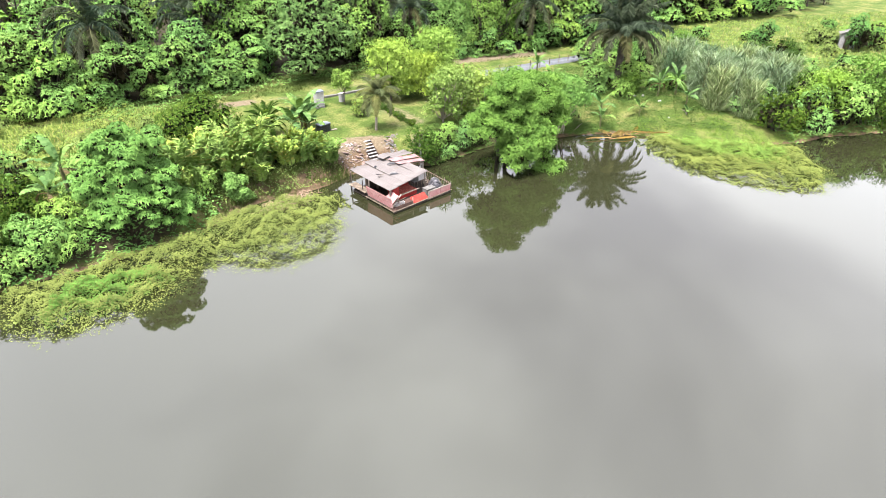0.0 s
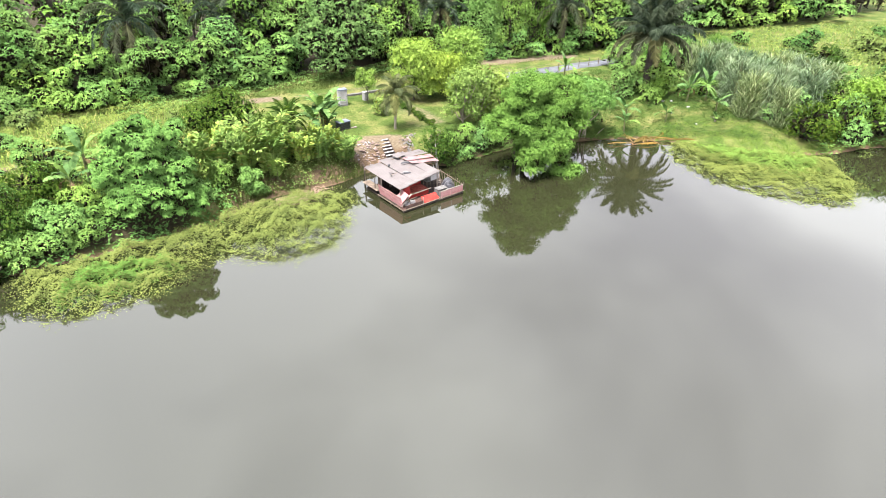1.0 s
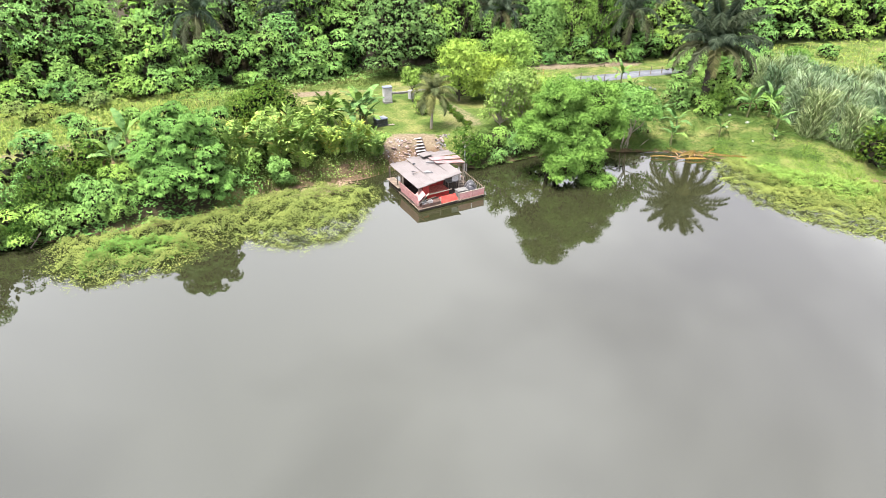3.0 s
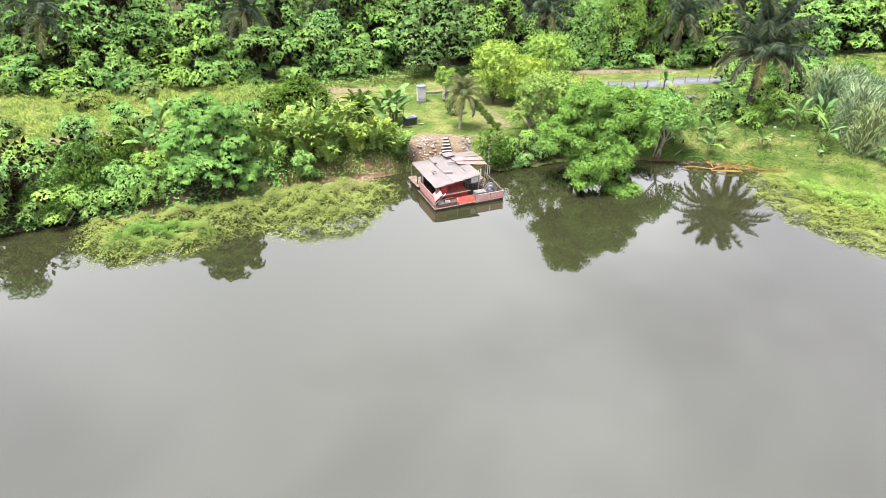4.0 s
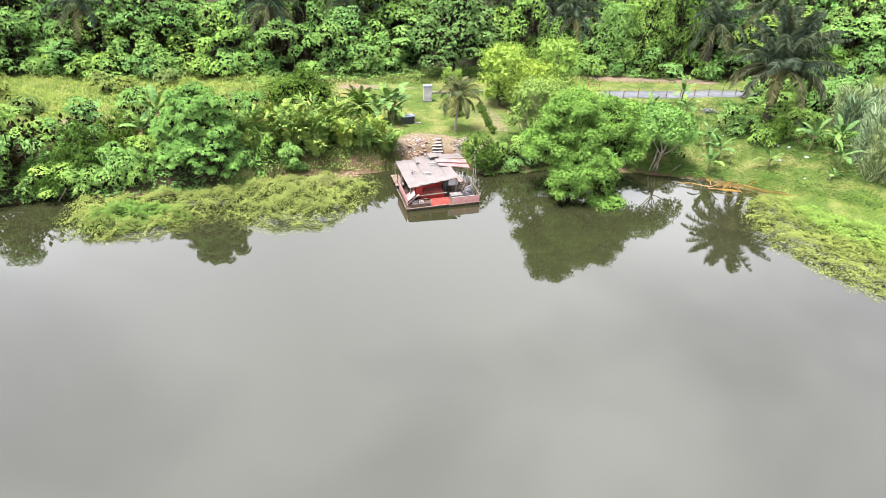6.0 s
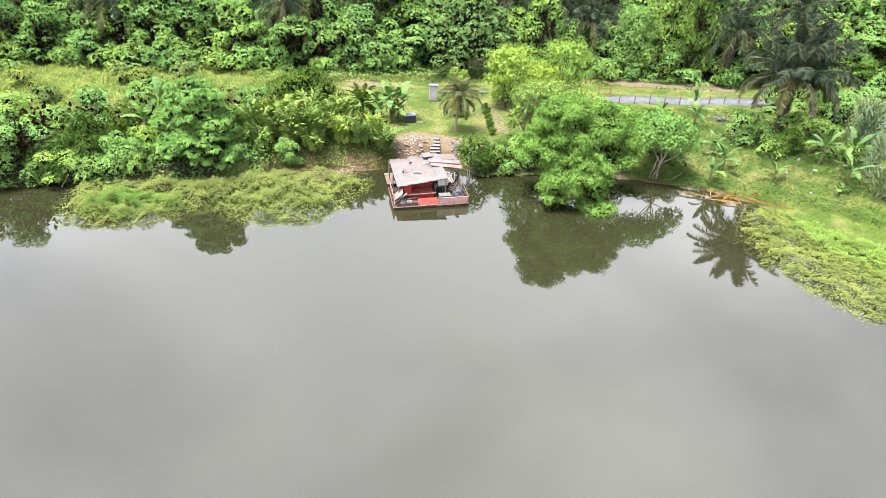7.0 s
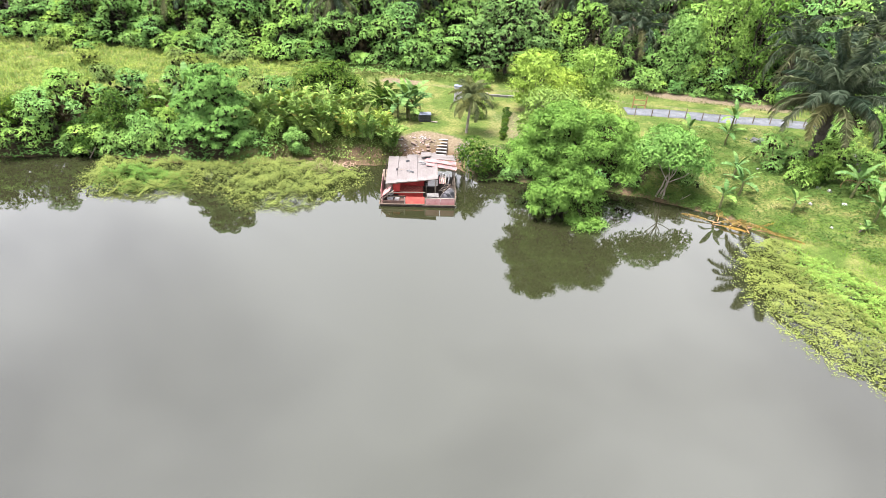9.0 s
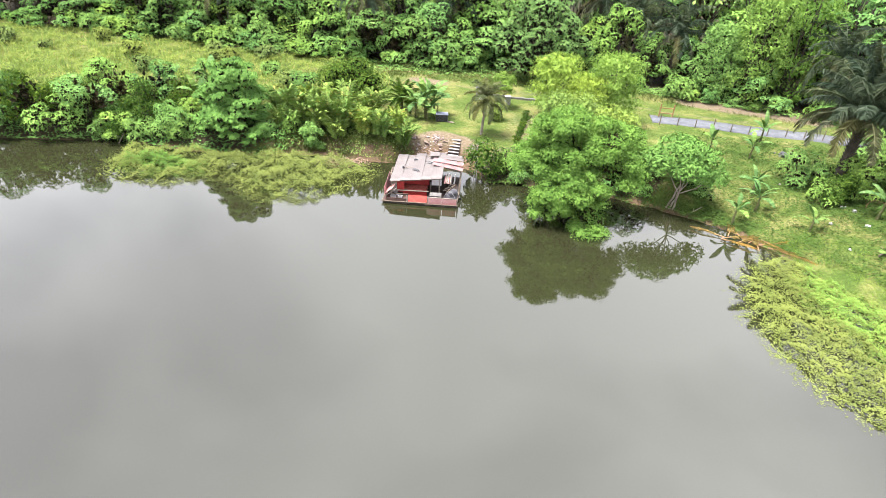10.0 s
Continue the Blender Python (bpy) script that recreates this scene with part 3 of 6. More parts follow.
def shade_sprays(forms, rng, per=130):
    """Near-black leaf shapes that paint shade into the hearts of a crown's forms."""
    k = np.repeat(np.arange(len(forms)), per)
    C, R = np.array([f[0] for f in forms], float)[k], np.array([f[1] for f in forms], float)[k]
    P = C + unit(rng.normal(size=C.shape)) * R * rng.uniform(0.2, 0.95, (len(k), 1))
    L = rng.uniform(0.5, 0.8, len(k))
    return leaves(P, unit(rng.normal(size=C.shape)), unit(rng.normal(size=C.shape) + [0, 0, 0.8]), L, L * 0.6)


def broad_tree(name, label, loc, h, r, mat, n=3000, size=0.4, seed=1, lobes=None, low=0.3, nl=9, rad=None, bark="bark", forks=1, droop=0.35,
               rosette=1, aspect=0.45, squash=0.8, shell=(0.86, 1.06), category="tree", group="", spread=0.6, floor_low=-0.6, inner=None):
    rng = np.random.default_rng(seed)
    lobes = lobes or lobes_for(h, r, rng, nl, low, squash)
    t = thing(name, label, category, loc, group=group)
    mesh_part("trunk", trunk_mesh("trunk", lobes, max(0.5, h * low), rad or 0.028 * h, rng, M[bark], forks), t)
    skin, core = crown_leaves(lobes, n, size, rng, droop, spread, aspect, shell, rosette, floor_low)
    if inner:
        core = shade_sprays(inner, rng) if core is None else join([core, shade_sprays(inner, rng)])
    # the core's near-black colour stands in for deep shade behind the leaves
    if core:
        mesh_part("dead_wood", np_mesh("dead_wood", *core, M["twig"]), t, label="near-black leaf shapes painted as shade inside the crown")["kind"] = "stuff"
    mesh_part("crown", np_mesh("crown", *skin, M[mat]), t)
    return t


def at(x, y, rz=0.0, s=1.0, dz=0.0, sz=None):
    return Matrix.LocRotScale((x, y, gz(x, y) + dz), Euler((0, 0, rz)), (s, s, sz or s))


def frond_mesh(name, length, leaflet, n, rise, arch, mat, rng, width=0.045, hang=0.5, stalk=0.15):
    """A pinnate palm leaf that leaves its origin along +x, rises, then arches over."""
    s = np.linspace(0, 1, 15)
    ang = rise - arch * s ** 1.3
    step = length / 14
    x = np.concatenate([[0], np.cumsum(np.cos(ang[:-1]) * step)])
    z = np.concatenate([[0], np.cumsum(np.sin(ang[:-1]) * step)])
    ax = np.stack([x, 0 * x, z], 1)
    rach, rf = tube(ax, np.linspace(0.05, 0.008, 15) * length / 4, 4)
    q = np.linspace(stalk, 0.99, n)
    P = np.stack([np.interp(q, s, ax[:, i]) for i in range(3)], 1)
    a = np.interp(q, s, ang)
    tan = np.stack([np.cos(a), 0 * a, np.sin(a)], 1)
    ll = leaflet * np.sin(np.pi * (0.12 + 0.83 * q)) ** 0.7
    ch = []
    for sg in (-1, 1):
        D = unit(tan * rng.uniform(0.5, 0.75, (n, 1)) + np.array([0, sg, 0]) * 1.0 + np.array([0, 0, 1]) * rng.uniform(-hang, 0.05, (n, 1)))
        v, f = blades(P, D, ll * rng.uniform(0.85, 1.05, n), width, rng.uniform(0.5, 0.9, n) * (0.4 + hang), rng, 2)
        ch.append((v, f))
    return np_mesh(name, *join([(rach, rf)] + ch), mat)


def palm(name, label, loc, trunk_h, trunk_r, fronds, length, leaflet, mat, seed, lean=(0, 0), group="", nleaf=44, width=0.05, hang=0.6, rough_trunk=True, up=(1.25, -0.15), arch=1.2, old=None, bark="bark", erect=0.0):
    rng = np.random.default_rng(seed)
    t = thing(name, label, "palm tree", loc, rng.uniform(0, 360), group)
    top = np.array([lean[0], lean[1], trunk_h])
    pts = curve_pts((0, 0, -0.5), top, 0, 9)
    pts[:, :2] *= (np.linspace(0, 1, 9) ** 1.6)[:, None] / np.maximum(np.linspace(0, 1, 9), 0.01)[:, None]
    ch = [tube(pts, trunk_r * np.linspace(1.25, 0.85, 9), 9)]
    if rough_trunk:
        m = int(trunk_h * 22)
        k = np.arange(m)
        zz = np.interp(k / m, [0, 1], [0.1, trunk_h])
        an = k * 2.4
        P = np.stack([np.interp(zz, pts[:, 2], pts[:, 0]) + np.cos(an) * trunk_r * 0.9, np.interp(zz, pts[:, 2], pts[:, 1]) + np.sin(an) * trunk_r * 0.9, zz], 1)
        for p, a in zip(P, an):
            e = p + np.array([math.cos(a) * 0.16, math.sin(a) * 0.16, 0.22])
            ch.append(tube([p, (p + e) / 2 + [0, 0, 0.02], e], [0.07, 0.05, 0.03], 4))
    mesh_part("trunk", np_mesh("trunk", *join(ch), M[bark], False), t)
    kinds = []
    for i in range(4):
        f = i / 3
        kinds.append(frond_mesh("frond", length * (1 - 0.12 * abs(f - 0.5)), leaflet, nleaf, up[0] * (1 - f) + up[1] * f, arch * (1 - erect * (1 - f)) + 0.3 * f, M[old if old and i == 3 else mat], rng, width, hang))
    for i in range(fronds):
        f = (i + 0.5) / fronds
        k = min(3, int(f * 4))
        m = Matrix.Translation(top + [0, 0, 0.25 - 0.5 * f]) @ Euler((rng.uniform(-0.25, 0.25), rng.uniform(-0.12, 0.12), i * 2.39996 + rng.uniform(-0.2, 0.2))).to_matrix().to_4x4()
        mesh_part("frond", kinds[k], t, m)
    return t


def banana_leaf_mesh(name, length, width, rise, arch, mat, rng, torn=0.25):
    """A broad leaf with a raised midrib gutter and torn edges."""
    n = 13
    s = np.linspace(0, 1, n)
    ang = rise - arch * s ** 1.4
    st = length / (n - 1)
    x = np.concatenate([[0], np.cumsum(np.cos(ang[:-1]) * st)])
    z = np.concatenate([[0], np.cumsum(np.sin(ang[:-1]) * st)])
    w = width * 0.5 * np.where(s < 0.18, 0.06, np.sin(np.pi * np.clip((s - 0.12) / 0.9, 0, 1)) ** 0.55)
    ch = [tube(np.stack([x, 0 * x, z - 0.015], 1), np.linspace(0.035, 0.006, n), 4)]
    for sg in (-1, 1):
        for i in range(2, n - 1):
            g = rng.uniform(0, torn) * st
            dz0, dz1 = rng.uniform(-0.35, 0.12), rng.uniform(-0.35, 0.12)
            v = [(x[i], 0, z[i]), (x[i + 1] - g, 0, z[i + 1]), (x[i + 1] - g + 0.05, sg * w[i + 1], z[i + 1] + w[i + 1] * dz1), (x[i] + 0.05, sg * w[i], z[i] + w[i] * dz0)]
            ch.append((np.array(v), np.array([[0, 1, 2, 3]])))
    return np_mesh(name, *join(ch), mat)


def banana(name, label, loc, h, n, length, width, seed, group="", dry=2, mat="banana"):
    rng = np.random.default_rng(seed)
    t = thing(name, label, "banana plant", loc, rng.uniform(0, 360), group)
    mesh_part("stem", np_mesh("stem", *tube(curve_pts((0, 0, -0.3), (rng.uniform(-0.1, 0.1), 0.05, h), 0, 5, 0.02, rng), np.linspace(0.13, 0.07, 5) * (0.6 + 0.25 * h), 8), M["stem"], True), t)
    for i in range(n):
        f = i / max(1, n - 1)
        me = banana_leaf_mesh("leaf", length * rng.uniform(0.8, 1.1), width, 1.35 - 0.75 * f, 0.9 + 0.9 * f, M[mat], rng)
        mesh_part("leaf", me, t, Matrix.Translation((0, 0, h - 0.1 - 0.15 * f)) @ Euler((rng.uniform(-0.3, 0.3), 0, i * 2.4 + rng.uniform(-0.3, 0.3))).to_matrix().to_4x4())
    for i in range(dry):
        me = banana_leaf_mesh("dry_leaf", length * 0.75, width * 0.5, 0.2, 2.4, M["dry_leaf"], rng, 0.5)
        mesh_part("dry_leaf", me, t, Matrix.Translation((0, 0, h - 0.35)) @ Euler((0, 0, rng.uniform(0, 6.3))).to_matrix().to_4x4(), "withered brown hanging leaf")
    return t


def ginger_clump(name, label, loc, stems, length, seed, group="", leaf=0.42, mat="ginger", wide=0.2):
    """Arching canes with two ranks of long leaves."""
    rng = np.random.default_rng(seed)
    t = thing(name, label, "shrub", loc, 0, group)
    canes, lv = [], []
    for i in range(stems):
        a = rng.uniform(0, 6.28)
        L = length * rng.uniform(0.7, 1.15)
        lean = rng.uniform(0.2, 1.0)
        s = np.linspace(0, 1, 8)
        an = 1.5 - lean * 1.5 * s ** 1.2
        step = L / 7
        rr = np.concatenate([[0], np.cumsum(np.cos(an[:-1]) * step)])
        zz = np.concatenate([[0], np.cumsum(np.sin(an[:-1]) * step)])
        b = rng.normal(size=2) * 0.35
        p = np.stack([b[0] + rr * math.cos(a), b[1] + rr * math.sin(a), zz - 0.1], 1)
        canes.append(tube(p, np.linspace(0.018, 0.006, 8), 4))
        m = int(24 * L / 2.2)
        q = np.linspace(0.14, 1.0, m)
        P = np.stack([np.interp(q, s, p[:, j]) for j in range(3)], 1)
        tan = unit(np.stack([np.interp(q, s, np.gradient(p[:, j])) for j in range(3)], 1))
        side = unit(np.cross(tan, [0, 0, 1.0]))
        sg = np.where(np.arange(m) % 2, 1, -1)[:, None]
        D = unit(tan * 0.75 + side * sg + np.array([0, 0, 0.15]) + rng.normal(size=(m, 3)) * 0.15)
        N = unit(np.cross(side, tan) + rng.normal(size=(m, 3)) * 0.2)
        N[:, 2] = np.abs(N[:, 2])
        lv.append(leaves(P, D, N, leaf * rng.uniform(0.7, 1.2, m), leaf * wide * 1.6, 0.05, 0.4))
    mesh_part("cane_growth", np_mesh("cane_growth", *join(canes), M["stem"]), t)["kind"] = "stuff"
    mesh_part("foliage", np_mesh("foliage", *join(lv), M[mat]), t)["kind"] = "stuff"
    return t


def blade_clump(name, label, loc, n, length, width, seed, mat, radius=0.5, bend=1.6, group="", category="grass clump", seg=4):
    rng = np.random.default_rng(seed)
    t = thing(name, label, category, loc, 0, group)
    a = rng.uniform(0, 6.28, n)
    r = radius * np.sqrt(rng.uniform(0, 1, n))
    z0 = rng.uniform(0, length * 0.8, n) * (rng.uniform(size=n) < 0.9)
    P = np.stack([r * np.cos(a), r * np.sin(a), z0], 1)
    b = a + rng.normal(size=n) * 0.6
    lean = rng.uniform(0.3, 1.1, n)
    D = unit(np.stack([np.cos(b) * lean, np.sin(b) * lean, np.ones(n)], 1))
    v, f = blades(P, D, length * rng.uniform(0.22, 0.42, n), width, rng.uniform(0.8, 1.4, n) * bend, rng, seg)
    mesh_part("foliage", np_mesh("foliage", v, f, M[mat]), t)["kind"] = "stuff"
    k = max(6, n // 25)
    ch = []
    for i in range(k):
        ai, ri = rng.uniform(0, 6.28), radius * 0.6 * rng.uniform()
        ch.append(tube(curve_pts((ri * math.cos(ai), ri * math.sin(ai), -0.2), (1.5 * ri * math.cos(ai), 1.5 * ri * math.sin(ai), length * 0.85), 0, 4, 0.03, rng), np.linspace(0.02, 0.008, 4), 4))
    mesh_part("cane_growth", np_mesh("cane_growth", *join(ch), M["stem"]), t)["kind"] = "stuff"
    return t


M["stem"] = rough_mat("green_brown_stem", (0.05, 0.06, 0.02), (0.12, 0.12, 0.05), 3.0, 0.7, 0.3, 18.0)
M["meadow"] = leaf_mat("meadow_weed_leaf", (0.15, 0.22, 0.06), (0.25, 0.35, 0.10), (0.34, 0.42, 0.15), 0.3)


# ---- forest behind the yard ----


def edge_y(x):
    return float(np.interp(x, [p[0] for p in FOREST_EDGE], [p[1] for p in FOREST_EDGE]))


def build_forest():
    rng = np.random.default_rng(31)
    near, far = [], []
    lab = "dense green tropical forest tree wrapped in creepers"
    spec = [("forest", 12, 3.9, 0.30), ("vine", 9.5, 3.8, 0.29), ("forest", 10.5, 4.3, 0.31), ("mango", 11.5, 4.0, 0.30), ("vine", 8.0, 4.0, 0.28), ("rain", 11.5, 3.8, 0.27)]
    for i, (mat, h, r, s) in enumerate(spec):
        sh = [((0, 0, h * 0.45), (r * 0.85, r * 0.85, h * 0.40)), ((r * 0.3, -r * 0.2, h * 0.7), (r * 0.62, r * 0.62, h * 0.26)), ((-r * 0.35, -r * 0.3, h * 0.34), (r * 0.75, r * 0.7, h * 0.28))]
        lob = lobes_env(sh, 44, 0.65, 1.3, np.random.default_rng(60 + i), 0.7)
        x, y = -30 + 9 * i, 53.0
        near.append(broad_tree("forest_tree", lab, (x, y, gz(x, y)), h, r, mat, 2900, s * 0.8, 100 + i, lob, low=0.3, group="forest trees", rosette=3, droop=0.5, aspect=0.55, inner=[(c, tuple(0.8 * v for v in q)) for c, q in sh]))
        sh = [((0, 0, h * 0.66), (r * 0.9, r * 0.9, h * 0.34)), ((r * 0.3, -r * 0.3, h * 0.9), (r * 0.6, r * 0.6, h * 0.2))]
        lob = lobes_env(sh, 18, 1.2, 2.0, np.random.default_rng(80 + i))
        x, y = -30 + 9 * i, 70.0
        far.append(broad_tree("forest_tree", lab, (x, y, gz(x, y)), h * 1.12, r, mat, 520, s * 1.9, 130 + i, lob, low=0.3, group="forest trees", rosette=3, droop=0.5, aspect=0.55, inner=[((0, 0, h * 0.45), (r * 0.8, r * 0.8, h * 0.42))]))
    used = [(15.0, 38.0, 7.5), (33.6, 38.4, 3.6), (43, 31.5, 4.0), (29.0, 41.5, 2.5), (49.0, 27.6, 3.0), (-31.0, 44.8, 2.6), (-8.8, 42.6, 2.6), (3.0, 44.5, 2.6)] + [(-30 + 9 * i, yy, 4.0) for i in range(6) for yy in (53.0, 70.0)]
    for row, dist in enumerate((2.2, 6.6, 12.0, 18.5)):
        step = (5.0, 5.4, 5.6, 6.6)[row]
        x = -74.0
        while x < 135:
            xx, yy = x + rng.uniform(-1.2, 1.2), edge_y(x) + dist + rng.uniform(-1.4, 1.4)
            x += step * (1 if x < 64 else (1.0 if row == 0 else 1.4))
            if any(math.hypot(xx - a, yy - b) < c for a, b, c in used):
                continue
            if row == 0 and rng.uniform() < 0.12:
                continue
            if row < 2 and -52 < xx < 84:
                k = near[rng.choice(6, p=[0.2, 0.24, 0.2, 0.08, 0.2, 0.08])]
            else:
                k = far[rng.choice(6, p=[0.24, 0.2, 0.2, 0.12, 0.14, 0.10])]
            s = rng.uniform(0.75, 1.1) * (0.74 if row == 0 else 1.12)
            copy_thing(k, at(xx, yy, rng.uniform(0, 6.28), s, -0.3, s * rng.uniform(0.9, 1.2)))


build_forest()


def build_undergrowth():
    """Low creeper-covered bushes along the forest edge and the shore."""
    rng = np.random.default_rng(5)
    protos = []
    for i, (mat, h, r, n) in enumerate((("vine", 2.6, 2.2, 1500), ("vine", 3.6, 2.4, 1800), ("forest", 3.2, 2.2, 1600), ("cassava", 2.4, 1.9, 1300))):
        x, y = -48 + 6 * i, 45.5
        protos.append(broad_tree("bush", "leafy green bush overgrown with creepers", (x, y, gz(x, y)), h, r, mat, n // 2, 0.24, 300 + i, low=0.05, nl=8, rosette=3, aspect=0.5, rad=0.05, category="bush", group="undergrowth bushes", floor_low=-0.3))
    wall = []
    for i, mat in enumerate(("vine", "forest", "vine")):
        x, y = -60 + 6 * i, 46.5
        lob = lobes_env([((0, 0, 2.2), (2.6, 2.3, 2.1)), ((0.9, 0.9, 3.8), (1.9, 1.8, 1.7)), ((-0.6, -1.6, 1.0), (2.4, 1.8, 1.0))], 34, 0.5, 1.0, np.random.default_rng(360 + i), 0.6, 0.0)
        wall.append(broad_tree("vine_mound", "mound of creepers smothering shrubs at the forest edge", (x, y, gz(x, y)), 5.4, 3, mat, 2000, 0.21, 370 + i, lob, low=0.1, rad=0.06, rosette=3, aspect=0.55, droop=0.4, category="bush", group="creeper mounds at the forest edge", floor_low=-0.4, inner=[((0, 0, 1.8), (2.1, 1.9, 1.8)), ((0.8, 0.8, 3.4), (1.4, 1.3, 1.3))]))
    for x in np.arange(-44, 76, 3.6):
        if 10 < x < 22 or 26 < x < 38 or 46 < x < 52:
            continue
        s = rng.uniform(0.75, 1.2)
        copy_thing(wall[rng.integers(3)], at(x + rng.uniform(-0.9, 0.9), edge_y(x) + 0.6 + rng.uniform(-1.0, 0.8), rng.uniform(0, 6.28), s, -0.2, s * rng.uniform(0.75, 1.25)))
    for x, y, s in ((53.0, 29.6, 1.1), (57.2, 29.4, 1.2), (61.5, 29.0, 1.2), (66.0, 28.6, 1.3), (50.6, 32.4, 1.2), (31.0, 42.0, 1.0), (37.0, 37.0, 1.1), (36.0, 41.0, 1.3), (24.8, 41.5, 1.2), (-28, 47.5, 1.4), (-21, 46, 1.4), (9.0, 44.0, 1.4), (71, 27.4, 1.5), (76, 26.2, 1.5), (81, 24.8, 1.6), (86, 23.4, 1.6), (91, 22.0, 1.7), (97, 20.6, 1.7), (103, 18.8, 1.8), (110, 16.8, 1.9)):
        copy_thing(wall[rng.integers(3)], at(x, y, rng.uniform(0, 6.28), s, -0.2, s * rng.uniform(0.85, 1.25)))
    for x in np.arange(-72, 60, 4.2):
        if 8 < x < 24 or 35 < x < 47:
            continue
        xx, yy = x + rng.uniform(-1, 1), edge_y(x) - 0.6 + rng.uniform(-1.2, 0.8)
        s = rng.uniform(0.7, 1.15)
        copy_thing(protos[rng.choice(4, p=[0.4, 0.3, 0.2, 0.1])], at(xx, yy, rng.uniform(0, 6.28), s))
    thick = []
    for i, mat in enumerate(("vine", "forest", "rain", "darkbush")):
        x, y = -54 + 7 * i, 49.0
        lob = lobes_env([((0, 0, 2.4), (2.6, 2.4, 2.0)), ((0.8, -0.6, 3.6), (1.6, 1.6, 1.2)), ((-1.0, -0.9, 1.5), (2.2, 1.8, 1.3))], 22, 0.7, 1.2, np.random.default_rng(330 + i), 0.75, 0.0)
        thick.append(broad_tree("thicket", "tall dense thicket of leafy shrubs on the bank", (x, y, gz(x, y)), 5, 3, mat, (1500, 1500, 4200, 3600)[i], (0.24, 0.23, 0.20, 0.22)[i], 340 + i, lob, low=0.1, rad=0.06, rosette=(3, 3, 1, 1)[i], aspect=0.5, category="bush", group="shore thickets", floor_low=-0.4, inner=[((0, 0, 2.2), (2.1, 1.9, 1.7))]))
    shore = [(-62, 7.0, 1.2), (-58, 8.4, 1.3), (-54, 7.0, 1.2), (-50, 7.7, 1.4), (-46, 7.6, 1.2), (-42, 8.4, 1.5), (-39, 8.4, 1.1), (-36, 9.0, 1.4), (-33, 9.2, 1.2), (-30.5, 10.2, 1.5), (-28, 9.8, 1.1), (-26.6, 9.6, 0.7), (-22.4, 9.4, 0.8), (-40, 12, 1.2), (-47, 11.5, 1.1), (-10.8, 10.4, 0.5),
             (-25.5, 11.4, 1.15), (-23, 10.2, 0.9), (-31, 15, 1.2), (-27, 15.5, 1.2), (-23, 15, 1.2), (-22, 18, 1.1), (-35, 14, 1.1), (-18, 17, 1.0), (-13.5, 15.5, 0.9), (-12, 20, 0.8),
             (42, -13, 1.3), (45, -15, 1.3), (48, -16.5, 1.5), (52, -18.5, 1.6), (56, -20, 1.7), (60, -22, 1.7), (65, -24, 1.6), (70, -27, 1.8), (76, -29, 1.8), (44, -9, 1.2), (49, -12, 1.3), (54, -14, 1.4), (60, -16, 1.4),
             (82, -31, 1.9), (88, -34, 1.9), (27.3, 3.6, 0.55), (22, 6.3, 0.8), (19, 7.2, 0.9), (12.5, 7.0, 0.6), (10.4, 6.9, 0.55), (11.6, 6.2, 0.5), (13.6, 6.2, 0.6), (15.2, 6.4, 0.6), (20.6, 5.2, 0.6), (22.6, 4.2, 0.5), (16, 7.4, 0.8), (62, -8, 1.0), (70, -2, 1.1), (80, 4, 1.2), (66, 12, 1.0), (90, -6, 1.2), (36.8, 6.6, 0.8), (37.6, 3.4, 0.7), (40.0, 6.6, 0.8), (43.0, 2.4, 0.7), (44.6, 0.6, 0.9), (26.4, 5.4, 0.7), (28.0, 7.6, 0.6), (24.6, 6.6, 0.8), (45.6, 6.4, 0.9), (47.0, 12.0, 1.0), (50, 8, 1.1), (48, 16, 1.0), (53, 13, 1.1), (55, 9, 1.2), (58, 14, 1.3), (57, 19, 1.2), (61, 8, 1.2), (52, 18, 1.1), (64, 17, 1.2), (9.6, 40.6, 1.2), (11.5, 42.5, 1.4), (22.5, 40.0, 1.3), (20.6, 42.0, 1.4), (56, 26, 1.2), (60, 25.5, 1.3), (64, 25, 1.3), (68, 25, 1.3), (72, 24, 1.3), (52, 27, 1.2), (48.5, 27.5, 0.9), (31.5, 32.2, 0.6), (34.2, 31.4, 0.65), (36.6, 30.4, 0.6), (39.2, 29.8, 0.6), (41.6, 29.0, 0.55), (44.2, 28.2, 0.6), (86.2, -8.0, 1.3), (89.5, -9.0, 1.2), (-21.4, 8.8, 0.75), (-19.6, 9.6, 0.65), (-23.6, 9.2, 0.85), (-25.4, 8.8, 0.75), (-27.6, 9.4, 0.85), (-29.2, 9.0, 0.8), (-20.4, 11.2, 0.9), (-13.0, 9.2, 0.5), (38.9, 3.6, 0.8), (40.4, 4.4, 0.9)]
    for i, (x, y, s) in enumerate(shore):
        if s >= 1.1:
            copy_thing(thick[rng.choice(4, p=[0.3, 0.3, 0.22, 0.18])], at(x, y, rng.uniform(0, 6.28), s * 0.72 * rng.uniform(0.8, 1.15), -0.25, s * 0.72 * rng.uniform(0.75, 1.25)))
        else:
            copy_thing(protos[rng.choice(4, p=[0.3, 0.3, 0.3, 0.1])], at(x, y, rng.uniform(0, 6.28), s * rng.uniform(0.7, 1.1), -0.25, s * rng.uniform(0.75, 1.25)))


build_undergrowth()


